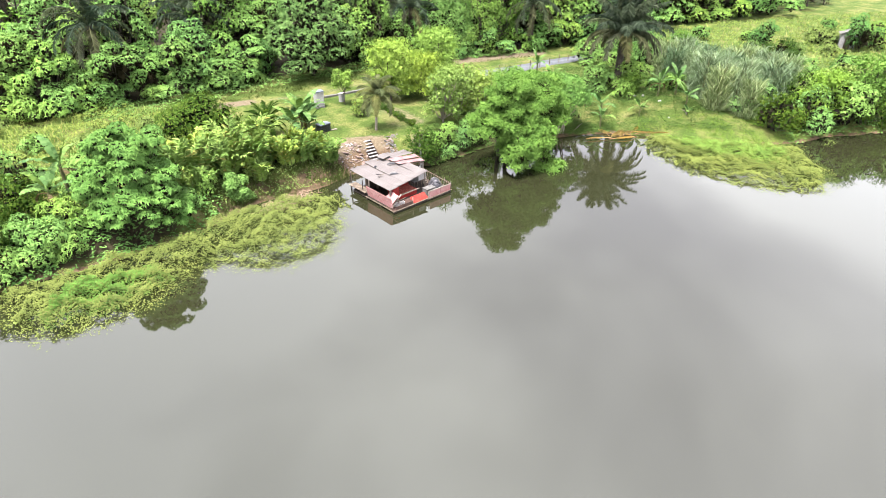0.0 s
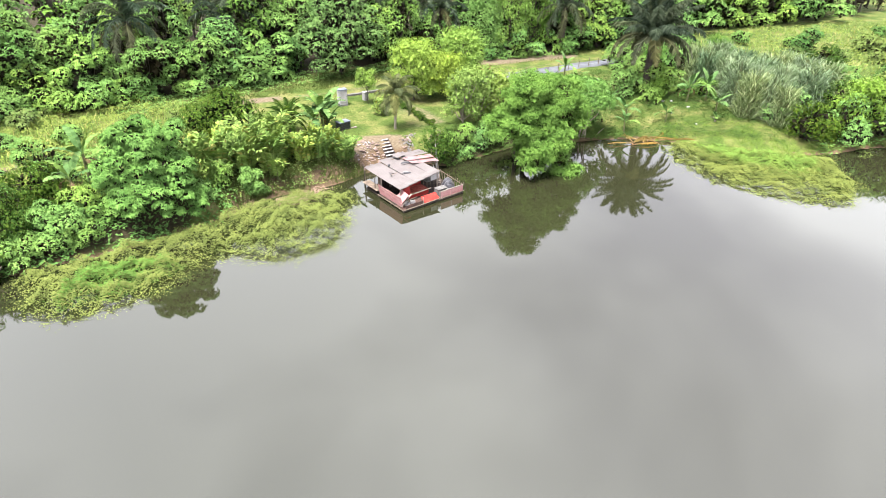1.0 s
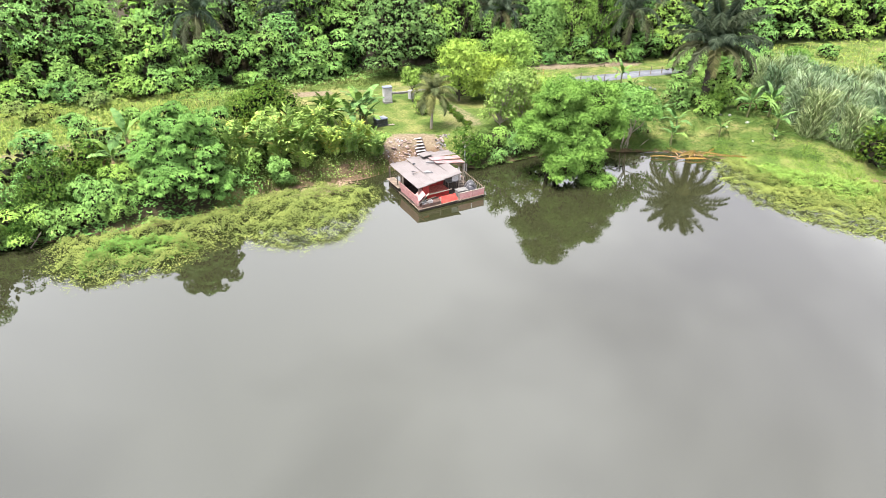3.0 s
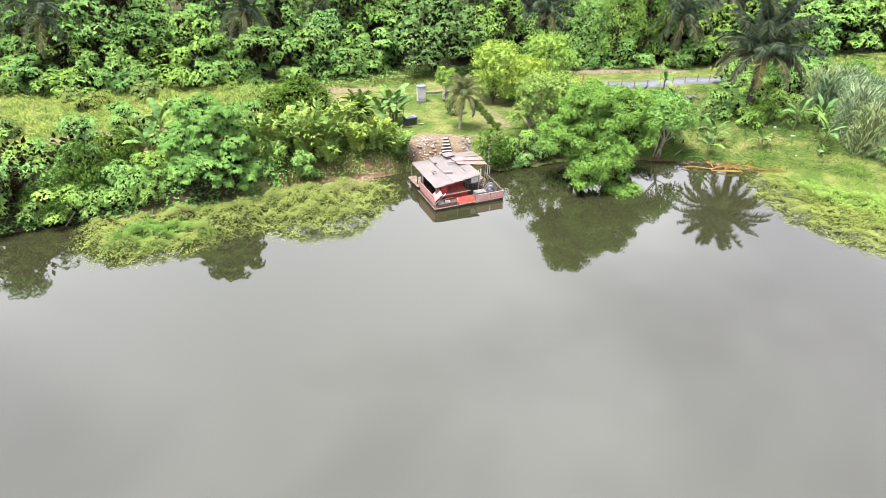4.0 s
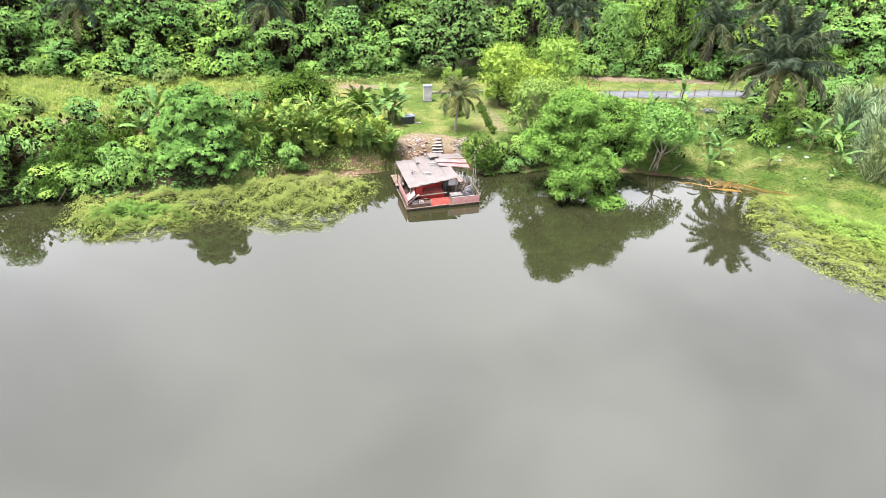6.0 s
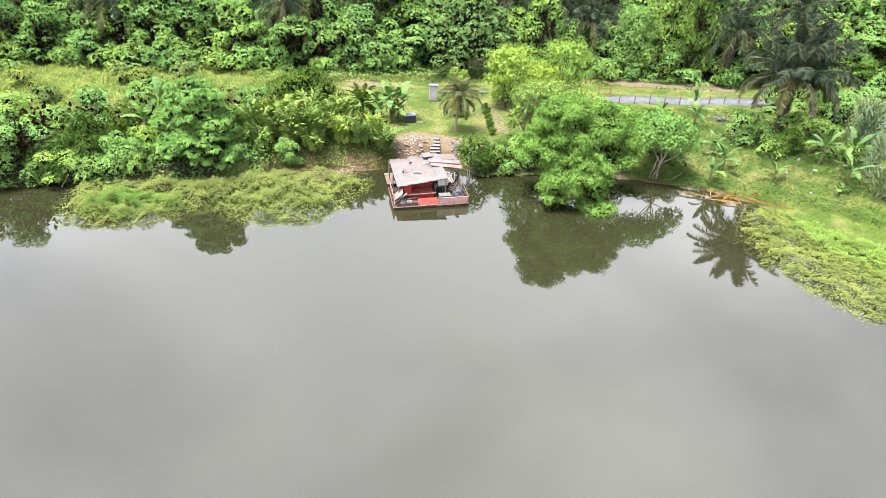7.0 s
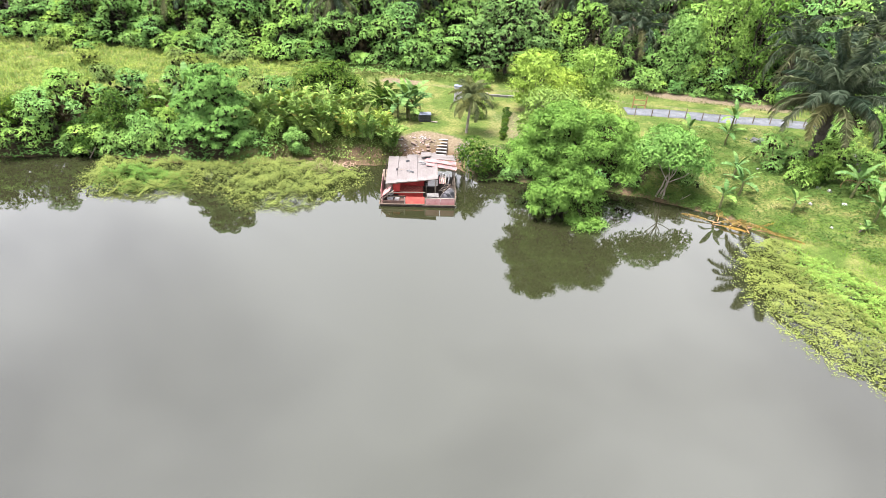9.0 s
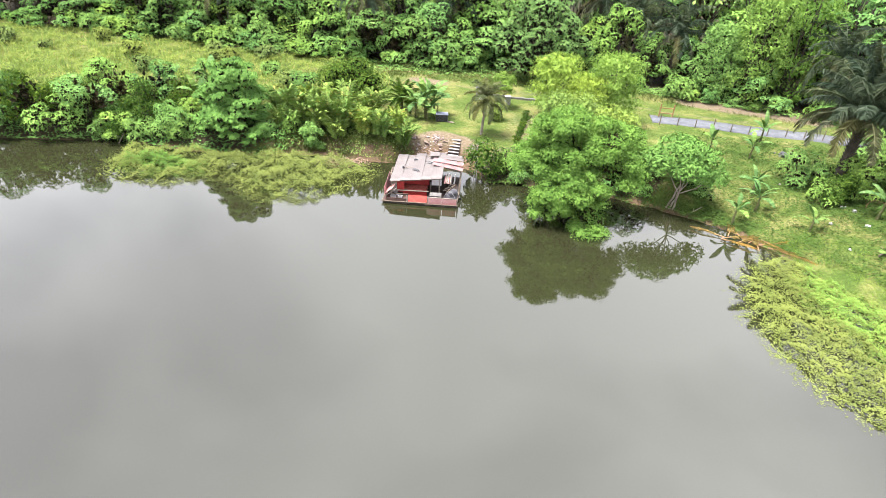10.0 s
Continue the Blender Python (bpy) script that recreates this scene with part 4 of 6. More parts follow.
def field_bushes():
    """Scattered low bushes that break up the meadows."""
    rng = np.random.default_rng(15)
    a = broad_tree("meadow_bush", "low leafy bush standing in meadow grass", (-34, 27, gz(-34, 27)), 1.9, 1.4, "meadow", 420, 0.25, 321, low=0.05, nl=8, rad=0.04, rosette=3, aspect=0.5, category="bush", group="meadow bushes", floor_low=-0.3)
    b = broad_tree("meadow_bush", "low dark green bush standing in meadow grass", (-24, 30, gz(-24, 30)), 1.6, 1.3, "vine", 420, 0.25, 322, low=0.05, nl=8, rad=0.04, rosette=3, aspect=0.5, category="bush", group="meadow bushes", floor_low=-0.3)
    for k in range(22):
        x = rng.uniform(-66, -9)
        y = rng.uniform(15, min(43, edge_y(x) - 1)) if x < -14 else rng.uniform(24, 37)
        copy_thing(a if rng.uniform() < 0.6 else b, at(x, y, rng.uniform(0, 6.3), rng.uniform(0.4, 1.1)))
    for k in range(18):
        x = rng.uniform(50, 110)
        y = rng.uniform(-18 - (x - 50) * 0.2, 16)
        copy_thing(a if rng.uniform() < 0.6 else b, at(x, y, rng.uniform(0, 6.3), rng.uniform(0.6, 1.5)))


field_bushes()


# ---- single trees ----
def named_trees():
    # broad drooping leaves, on the bank by the floating mat
    lob = lobes_env([((0, 0, 3.8), (3.2, 3.0, 4.1)), ((0.4, -1.2, 1.9), (3.4, 2.7, 2.3))], 105, 0.5, 0.85, np.random.default_rng(3), 0.55, 0.1)
    lob += [((0, 0, 3.6), (2.4, 2.2, 3.2))]
    broad_tree("broadleaf_tree", "dense bushy tree with large drooping bright green leaves", (-16.1, 10.2, gz(-16.1, 10.2) - 1.0), 8, 4.5, "cassava", 4600, 0.29, 11, lob, rosette=6, droop=0.75, aspect=0.36, low=0.2, shell=(0.85, 1.06), floor_low=-0.05)
    # spreading tree that hangs over the water
    forms = [((-1.7, -2.2, 8.1), (2.5, 2.2, 1.8)), ((2.1, -2.4, 7.6), (2.4, 2.1, 1.7)), ((-0.8, -2.2, 6.0), (4.1, 2.6, 2.2)), ((2.7, -2.8, 5.6), (2.0, 2.0, 1.8)), ((-3.3, -1.5, 5.0), (2.0, 1.9, 1.6)),
             ((-0.7, -3.6, 3.7), (3.1, 2.1, 2.0)), ((-2.3, -4.0, 2.5), (1.7, 1.5, 1.4)), ((1.1, -4.3, 1.9), (1.9, 1.5, 1.5)), ((0.9, -5.0, 1.0), (1.2, 1.1, 0.8))]
    forms = [((x, y, z + 1.7), r) for (x, y, z), r in forms]
    lob = lobes_env(forms, 170, 0.5, 1.05, np.random.default_rng(8), 0.6, 1.4) + [(c, tuple(0.62 * q for q in r)) for c, r in forms]
    broad_tree("waterside_tree", "spreading tree with fine bright green foliage leaning over water", (16.0, 3.0, gz(15.6, 6.2) - 3.2), 11, 4.5, "rain", 62000, 0.165, 12, lob, droop=0.3, spread=0.8, aspect=0.5, low=0.52, forks=2, shell=(0.78, 1.1), floor_low=-0.35, inner=[(c, tuple(0.55 * q for q in r)) for c, r in forms])
    # yellow-green pair in the yard
    for i, (x, y, h, r) in enumerate(((15.8, 20.4, 6.7, 3.2), (22.0, 19.8, 7.4, 3.3), (18.9, 18.8, 5.2, 2.6))):
        broad_tree("yellow_green_tree", "airy tree with feathery yellow-green foliage on lawn", (x, y, gz(x, y)), h, r, "yellow", 15000, 0.17, 20 + i, low=0.12, nl=30, spread=0.7, droop=0.05, shell=(0.4, 1.25), squash=0.5, group="yellow-green yard trees")
    # pale thin trees on the bank
    for i, (x, y, h, r) in enumerate(((14.6, 10.0, 5.7, 2.2), (17.4, 10.8, 5.4, 2.6), (19.8, 9.4, 4.8, 2.4))):
        broad_tree("pale_tree", "thin tree with sparse pale green leaves", (x, y, gz(x, y)), h, r, "pale", 5000, 0.2, 30 + i, low=0.1, nl=14, spread=0.9, droop=0.2, shell=(0.5, 1.12), bark="palebark", group="pale bank trees")
    # bush tree with bare limbs at the water
    lob = [((0, 0, 4.6), (2.0, 1.9, 1.2)), ((-1.8, -0.2, 3.8), (1.6, 1.6, 1.0)), ((1.9, 0, 3.9), (1.7, 1.6, 1.1)), ((0.3, 1.4, 4.4), (1.8, 1.6, 1.1)), ((0.4, -1.3, 3.5), (1.5, 1.3, 0.9)), ((2.9, -0.4, 2.8), (1.2, 1.2, 0.9))]
    broad_tree("waterside_bush", "broad bush with bare pale limbs above muddy bank", (24.4, 2.6, gz(24.4, 4.4) - 0.4), 5.5, 3, "cassava", 5200, 0.27, 41, lob, low=0.25, bark="palebark", forks=3, rad=0.1)
    # dark round citrus and small tree by the hut
    lob = [((0, 0, 2.6), (2.5, 2.4, 1.7)), ((2.0, -0.4, 2.0), (2.0, 1.9, 1.5)), ((-1.8, 0.3, 2.1), (2.0, 1.9, 1.5)), ((0.4, -1.3, 1.7), (2.2, 1.7, 1.3)), ((0.9, 0.4, 3.6), (1.6, 1.5, 1.0))]
    broad_tree("citrus_bush", "round dense bush with dark olive green leaves", (-7.0, 20.8, gz(-7, 20.8)), 4.5, 3, "darkbush", 5200, 0.26, 42, lob, low=0.12, category="bush", droop=0.1, inner=[(c, tuple(0.62 * q for q in r)) for c, r in lob])
    lob = [((0, 0, 3.0), (1.3, 1.3, 0.9)), ((0.7, -0.4, 2.2), (1.2, 1.1, 0.9)), ((-0.8, -0.2, 2.3), (1.1, 1.1, 0.8)), ((0.1, -0.7, 1.4), (1.3, 1.0, 0.9)), ((1.2, -0.2, 1.3), (1.0, 0.9, 0.8))]
    broad_tree("small_bank_tree", "small dark-leaved tree on the bank beside the hut", (8.2, 6.5, gz(8.3, 7.0) - 0.2), 3.5, 1.6, "darkbush", 1700, 0.22, 43, lob, low=0.3, bark="palebark", rad=0.06)
    lob = [((0, 0, 1.5), (1.1, 1.0, 1.0)), ((0.5, -0.3, 2.1), (0.8, 0.8, 0.7)), ((-0.4, -0.3, 0.9), (1.0, 0.9, 0.7))]
    broad_tree("dark_shrub", "dense dark green shrub beside the oil palm", (38.4, 3.2, gz(38.4, 3.2)), 2.6, 1.3, "darkbush", 1600, 0.2, 45, lob, low=0.1, rad=0.05, category="bush")
    # feathery trees on the far bank
    for i, (x, y, h, r) in enumerate(((47.6, -15.4, 6.0, 2.6), (53.5, -17.5, 6.8, 3.0), (60.5, -20.5, 7.4, 3.4))):
        broad_tree("feathery_tree", "feathery light green tree hanging over the bank", (x, y, gz(x, y)), h, r, "rain", 7000, 0.22, 47 + i, low=0.12, nl=16, spread=0.8, droop=0.7, shell=(0.5, 1.12), group="feathery bank trees")
    # mango at the forest edge
    sh = [((0, 0, 6.8), (5.2, 4.6, 3.4)), ((-3.4, -1.2, 4.6), (3.2, 3.0, 2.8)), ((3.4, -1.0, 4.8), (3.2, 3.0, 2.6)), ((0, -2.6, 4.4), (4.0, 2.8, 2.8)), ((-1.6, -2.2, 2.6), (3.2, 2.4, 1.6)), ((0.4, 1.0, 9.0), (3.4, 3.2, 1.6))]
    lob = lobes_env(sh, 110, 0.7, 1.2, np.random.default_rng(46), 0.7) + [(c, tuple(0.7 * v for v in r)) for c, r in sh]
    broad_tree("mango_tree", "large round mango tree with dark glossy leaves", (15.0, 36.6, gz(15.0, 36.6)), 11, 6, "mango", 5600, 0.27, 44, lob, rosette=5, droop=0.55, aspect=0.36, low=0.2, shell=(0.88, 1.06), inner=[(c, tuple(0.75 * v for v in r)) for c, r in sh])
    # tall creeper-draped trees by the track
    for i, (x, y, h, r, mt) in enumerate(((41.0, 31.0, 14.0, 3.4, "vine"), (46.5, 32.0, 15.0, 3.6, "rain"), (37.5, 33.0, 9.0, 3.0, "vine"))):
        broad_tree("creeper_tree", "tall tree draped in hanging green creepers", (x, y, gz(x, y)), h, r, mt, 13000, 0.2, 50 + i, low=0.03, nl=34, droop=0.9, squash=1.1, group="creeper-draped trees", floor_low=-0.4, inner=[((0, 0, h * 0.5), (r * 0.6, r * 0.6, h * 0.42))])


named_trees()


# ---- palms, bananas, gingers, reeds ----
def plants():
    rng = np.random.default_rng(77)
    lab = "tall oil palm with drooping grey-green fronds"
    palm("oil_palm", lab, (39.6, 5.6, gz(39.6, 5.6)), 6.9, 0.38, 52, 6.2, 1.15, "palm", 1, group="oil palms", nleaf=80, width=0.12, hang=1.3, up=(1.5, 0.22), arch=1.4, old="palm_old", erect=0.6)
    for i, (x, y, h) in enumerate(((33.6, 38.4, 6.6), (29.0, 41.5, 7.5), (49.0, 27.6, 7.0), (-31.0, 44.8, 8.0), (-8.8, 42.6, 8.2), (3.0, 44.5, 7.6), (60.0, 30.0, 8.5), (24.0, 44.5, 9.5), (-45, 50, 10.5))):
        palm("oil_palm", "oil palm standing among forest trees", (x, y, gz(x, y)), h, 0.32, 30, 6.2, 1.15, "palm", 2 + i, group="oil palms", nleaf=38, width=0.12, hang=1.2, up=(1.5, -0.1), arch=1.8, old="palm_old")
    palm("coconut_palm", "young coconut palm with ragged yellowing fronds on lawn", (8.0, 13.1, gz(8, 13.1)), 3.5, 0.12, 34, 2.8, 0.62, "coco", 40, (0.1, 0.3), nleaf=60, width=0.055, hang=0.9, rough_trunk=False, up=(1.45, 0.0), arch=1.7, old="coco", bark="palebark")
    palm("fan_palm", "low dark palm with stiff feathery fronds", (-0.9, 19.0, gz(-0.9, 19)), 1.3, 0.16, 30, 2.5, 0.5, "darkbush", 41, nleaf=40, width=0.06, hang=0.4, rough_trunk=False, up=(1.3, 0.2))
    lab = "banana plant with broad torn green leaves"
    for i, (x, y, h, n, L) in enumerate(((1.9, 17.1, 2.2, 11, 2.9), (2.8, 17.8, 1.9, 9, 2.6), (0.9, 16.8, 1.6, 9, 2.4), (2.2, 16.2, 1.3, 8, 2.1), (-19.5, 13.4, 3.8, 7, 2.6), (-20.8, 12.4, 2.6, 7, 2.3), (-18.4, 12.2, 2.0, 6, 2.0), (-26, 17, 2.4, 7, 2.2),
                                         (35.0, -0.7, 1.1, 6, 1.6), (40.6, 0.4, 1.8, 8, 2.3), (40.0, -3.6, 1.3, 8, 2.2), (42.6, -0.8, 2.0, 7, 2.4), (29.4, 0.6, 1.5, 7, 1.9), (31.8, 2.4, 1.5, 7, 1.9), (32.4, 5.0, 1.3, 6, 1.7), (37.5, 16.6, 1.6, 7, 2.1), (34.6, 12.0, 1.5, 6, 1.8), (31.0, 13.0, 1.4, 6, 1.7), (38.6, -4.6, 0.5, 5, 1.0))):
        banana("banana_plant", lab, (x, y, gz(x, y)), h, n, L, 0.68 if x < 20 else 0.46, 60 + i, "banana plants", dry=2 if h > 1.6 else 0)
    lab = "clump of arching ginger canes with long leaves on bank"
    spots = [(-9.8, 12.6), (-8.4, 11.6), (-7.0, 12.2), (-5.6, 11.8), (-4.2, 12.2), (-2.8, 11.4), (-1.4, 11.8), (-0.2, 11.0), (-10.8, 14.4), (-9.0, 14.2), (-7.4, 14.6), (-5.8, 14.0), (-4.2, 14.4), (-2.6, 13.8), (-1.0, 14.0),
             (-3.4, 10.6), (-1.9, 10.4), (0.2, 10.0), (-6.2, 10.6), (-11.6, 12.4), (-12.4, 10.8), (-10.9, 10.6), (-0.8, 12.8), (-2.2, 12.6), (-5.0, 13.0), (-8.0, 13.2), (-6.6, 15.6), (-3.6, 15.6), (-9.6, 15.8)]
    protos = [ginger_clump("ginger_clump", lab, (x, y, gz(x, y)), 22, 3.1, 80 + i, "ginger clumps on the bank", 0.62) for i, (x, y) in enumerate(spots[:4])]
    for x, y in spots[4:]:
        copy_thing(protos[rng.integers(4)], at(x, y, rng.uniform(0, 6.28), rng.uniform(0.62, 1.15) * (0.72 if x > -3.2 else 1.0)))
    broad_tree("bank_bush", "small round light green bush on earthy bank", (-8.6, 9.6, gz(-8.6, 9.9) - 0.4), 2.6, 1.2, "vine", 1600, 0.2, 95, low=0.05, nl=7, category="bush", floor_low=-0.5)
    lab = "tall clump of drooping grey-green reeds"
    spots = [(41.8, -6.2), (43.2, -7.8), (44.2, -5.4), (44.8, -9.4), (43.6, -3.6), (46.2, -7.2), (46.6, -4.6), (46.8, -10.0), (45.6, -1.8), (48.4, -6.0), (48.6, -8.6), (48.2, -3.2), (50.4, -4.6), (50.6, -7.6), (47.6, 0.0), (50.0, -1.2), (52.4, -3.0), (42.8, -9.4), (47.4, 2.4), (49.6, 1.6), (51.8, 0.4), (54.0, -1.4), (49.0, 4.6), (51.4, 3.6), (53.6, 2.2), (54.4, -4.4), (52.6, -6.4), (50.4, -9.8)]
    protos = [blade_clump("reed_clump", lab, (x, y, gz(x, y)), 950, 5.2, 0.085, 110 + i, "reed", 1.1, 2.0, "reed clumps", seg=2) for i, (x, y) in enumerate(spots[:3])]
    for x, y in spots[3:]:
        copy_thing(protos[rng.integers(3)], at(x, y, rng.uniform(0, 6.28), rng.uniform(0.8, 1.1)))


plants()


# ---- grass and floating plants (uncountable) ----
def scatter(poly, n, rng):
    xs, ys = [p[0] for p in poly], [p[1] for p in poly]
    x, y = rng.uniform(min(xs), max(xs), n), rng.uniform(min(ys), max(ys), n)
    k = inside(x, y, poly)
    return x[k], y[k]


def grass_patch(name, label, poly, n, length, width, mat, seed, bend=1.0, clear=(), lump=0.5):
    rng = np.random.default_rng(seed)
    x, y = scatter(poly, n, rng)
    bare = np.zeros(len(x))
    for line, w, amt in BARE:
        bare = np.maximum(bare, smooth01(1.4 - dist_line(x, y, line) / w))
    k = (rng.uniform(size=len(x)) > bare) & inside(x, y, LAND)
    for cx, cy, r in clear:
        k &= np.hypot(x - cx, y - cy) > r
    x, y = x[k], y[k]
    z = ground_z(x, y) - 0.03
    tall = 1 + lump * (wav(x, y, 0.9, 3.0) + 0.6 * wav(x, y, 2.3, 1.0))
    a = rng.uniform(0, 6.28, len(x))
    lean = rng.uniform(0.05, 0.6, len(x))
    D = unit(np.stack([np.cos(a) * lean, np.sin(a) * lean, np.ones(len(x))], 1))
    v, f = blades(np.stack([x, y, z], 1), D, np.maximum(0.3, tall) * length * rng.uniform(0.6, 1.2, len(x)), width, rng.uniform(0.4, 1.3, len(x)) * bend, rng, 2)
    return tagged(new(name, np_mesh(name, v, f, M[mat])), label, "grass", kind="stuff")


YARD = [(-4, 9.5), (1.0, 9.4), (2.5, 12), (9.5, 10), (13, 8.6), (22, 7.2), (27, 3.5), (31, 0.5), (36, -5), (41, -10), (45, -3), (52, 20), (47, 27), (30, 33), (14, 38), (-6, 38), (-14, 30), (-4, 22)]
grass_patch("lawn_grass", "short trampled lawn grass", YARD, 46000, 0.14, 0.034, "lawn", 201)
grass_patch("tall_grass", "tall yellow-green meadow grass", [(-75, 12), (-26, 14), (-10, 19), (-9, 23), (-2, 24), (-4, 31), (-10, 38), (-60, 46), (-75, 46)], 50000, 0.55, 0.07, "grass", 202, 1.6, lump=0.9)
grass_patch("far_grass", "tall pale meadow grass behind the reeds", [(44, 3), (50, -6), (56, -14), (80, -26), (125, -30), (130, 2), (92, 17), (66, 24), (54, 24)], 20000, 0.7, 0.10, "grass", 203, 1.6)
grass_patch("bank_grass", "rough green grass along the bank", [(-12, 7.5), (2, 8.0), (3, 10), (-12, 13)], 17000, 0.42, 0.04, "lawn", 204)
grass_patch("edge_grass", "green grass strip before the forest", [(-14, 31), (-2, 32), (12, 31), (26, 30), (46, 24), (47, 28), (26, 36), (14, 39), (-12, 40)], 26000, 0.35, 0.05, "lawn", 205)


def leaf_cover(name, label, poly, n, seed, leaf, top, mat, aspect=0.5, category="weeds", lump=0.9):
    """Low leafy growth that hugs the ground in cushions."""
    rng = np.random.default_rng(seed)
    x, y = scatter(poly, n, rng)
    cush = np.clip(0.5 + 0.35 * wav(x, y, lump, 0.5 + seed) + 0.3 * wav(x, y, lump * 2.7, 1.5), 0, 1.2)
    k = rng.uniform(size=len(x)) < 0.35 + cush
    x, y, cush = x[k], y[k], cush[k]
    z = np.maximum(ground_z(x, y), 0.02) + top * cush * rng.uniform(0.2, 1.0, len(x)) ** 0.5
    a = rng.uniform(0, 6.28, len(x))
    D = unit(np.stack([np.cos(a), np.sin(a), rng.uniform(-0.4, 0.5, len(x))], 1))
    N = unit(rng.normal(size=(len(x), 3)) * 0.45 + [0, -0.15, 1])
    v, f = leaves(np.stack([x, y, z], 1), D, N, leaf * rng.uniform(0.6, 1.3, len(x)), leaf * aspect * rng.uniform(0.7, 1.2, len(x)), 0.08, 0.15)
    return tagged(new(name, np_mesh(name, v, f, M[mat])), label, category, kind="stuff")


leaf_cover("bank_weeds", "low leafy weeds crowding the bank", [(-70, 5), (-38, 6.6), (-28, 8.2), (-20, 7.2), (-12.5, 7.0), (-10, 9.5), (-12, 13), (-30, 15), (-70, 12)], 26000, 401, 0.3, 0.8, "vine")
leaf_cover("bank_weeds", "low leafy weeds under the waterside trees", [(8.5, 5.2), (14.6, 5.2), (18, 5.0), (23.5, 2.5), (26, 1.0), (28.5, -0.3), (29.5, 1.2), (26.5, 4.5), (22, 8.5), (12, 9.5), (9.5, 8.5)], 26000, 402, 0.2, 0.75, "lawnweed")
leaf_cover("bank_weeds", "leafy weeds on the far bank", [(40, -15.5), (46, -17.5), (53, -21.8), (75, -32.5), (90, -39), (95, -30), (60, -15), (48, -9), (43, -10)], 20000, 403, 0.35, 1.2, "vine")
leaf_cover("meadow_weeds", "broad-leaved weeds among meadow grass", [(-75, 12), (-26, 14), (-10, 19), (-9, 23), (-4, 31), (-10, 39), (-60, 46), (-75, 46)], 64000, 404, 0.2, 1.1, "meadow", lump=0.7)
leaf_cover("meadow_weeds", "broad-leaved weeds among pale meadow grass", [(46, 3), (56, -14), (80, -26), (125, -30), (130, 2), (92, 18), (66, 25), (52, 24)], 26000, 405, 0.34, 0.8, "meadow")
leaf_cover("edge_weeds", "leafy creepers along the forest foot", [(-14, 33), (-2, 34), (12, 34.5), (26, 32), (34, 31), (46, 25.5), (47, 29), (26, 37), (14, 40), (-12, 41)], 22000, 406, 0.28, 0.7, "vine")
leaf_cover("lawn_weeds", "small weeds in the lawn by the bananas", [(27, 1.5), (31, -2.5), (36, -7), (40, -12), (43, -6), (47, 8), (44, 17), (30, 18), (26, 8)], 38000, 407, 0.18, 0.5, "lawnweed")


leaf_cover("bank_weeds", "sparse weeds hanging on the earthy bank", [(-12, 8.6), (-7.3, 9.6), (-4, 8.7), (0.6, 8.8), (1.8, 10), (0.5, 12), (-12, 12)], 2600, 408, 0.22, 0.35, "ginger")
grass_patch("lawn_grass", "bright low grass sloping to the floating mat", [(30.5, -2.5), (33.5, -7.2), (37, -12), (41, -15.6), (44, -15), (42, -9), (39, -5), (35, -1)], 16000, 0.16, 0.035, "floatgrass", 206)


def floating_mat(name, label, poly, n, seed, leaf, top, mat, hole=0.0, rim=0.9, size_f=0.42, flat=0.0):
    """Leaves crowded on the water in cushions, with a ragged rim that thins into single flat leaves."""
    rng = np.random.default_rng(seed)
    xs, ys = [p[0] for p in poly], [p[1] for p in poly]
    x, y = rng.uniform(min(xs) - 1.2, max(xs) + 1.2, n), rng.uniform(min(ys) - 1.2, max(ys) + 1.2, n)
    d = dist_line(x, y, poly + poly[:1]) * np.where(inside(x, y, poly), 1, -1)
    d = d + 0.35 * wav(x, y, 1.9, 0.3) + 0.25 * wav(x, y, 4.3, 1.1)
    cush = np.clip(0.5 + 0.32 * wav(x, y, 0.9, 0.5) + 0.3 * wav(x, y, 2.4, 1.5) + 0.2 * wav(x, y, 5.2, 2.5), 0, 1.2)
    keep = np.where(d > 0, np.clip(0.22 + d / rim, 0, 1) * np.clip(1 - hole + 1.6 * hole * cush, 0.05, 1), flat * np.clip(1 + d / 1.1, 0, 1))
    k = rng.uniform(size=len(x)) < keep
    x, y, d, cush = x[k], y[k], d[k], cush[k]
    h = top * smooth01(d / 1.3) * np.clip(0.15 + 1.1 * cush, 0.1, 1.3)
    z = 0.012 + h * rng.uniform(0.3, 1.0, len(x)) ** 0.6
    a = rng.uniform(0, 6.28, len(x))
    D = unit(np.stack([np.cos(a), np.sin(a), rng.uniform(-0.2, 0.8, len(x)) * (d > 0.3)], 1))
    N = unit(rng.normal(size=(len(x), 3)) * np.where(d > 0.2, 0.3, 0.05)[:, None] + [0, 0, 1])
    s = np.where(d > 0.1, 1.0, 0.8)
    v, f = leaves(np.stack([x, y, z], 1), D, N, s * leaf * rng.uniform(0.6, 1.3, len(x)), s * leaf * size_f * rng.uniform(0.7, 1.2, len(x)), 0.05, 0.05)
    return tagged(new(name, np_mesh(name, v, f, M[mat])), label, "water plants", kind="stuff")


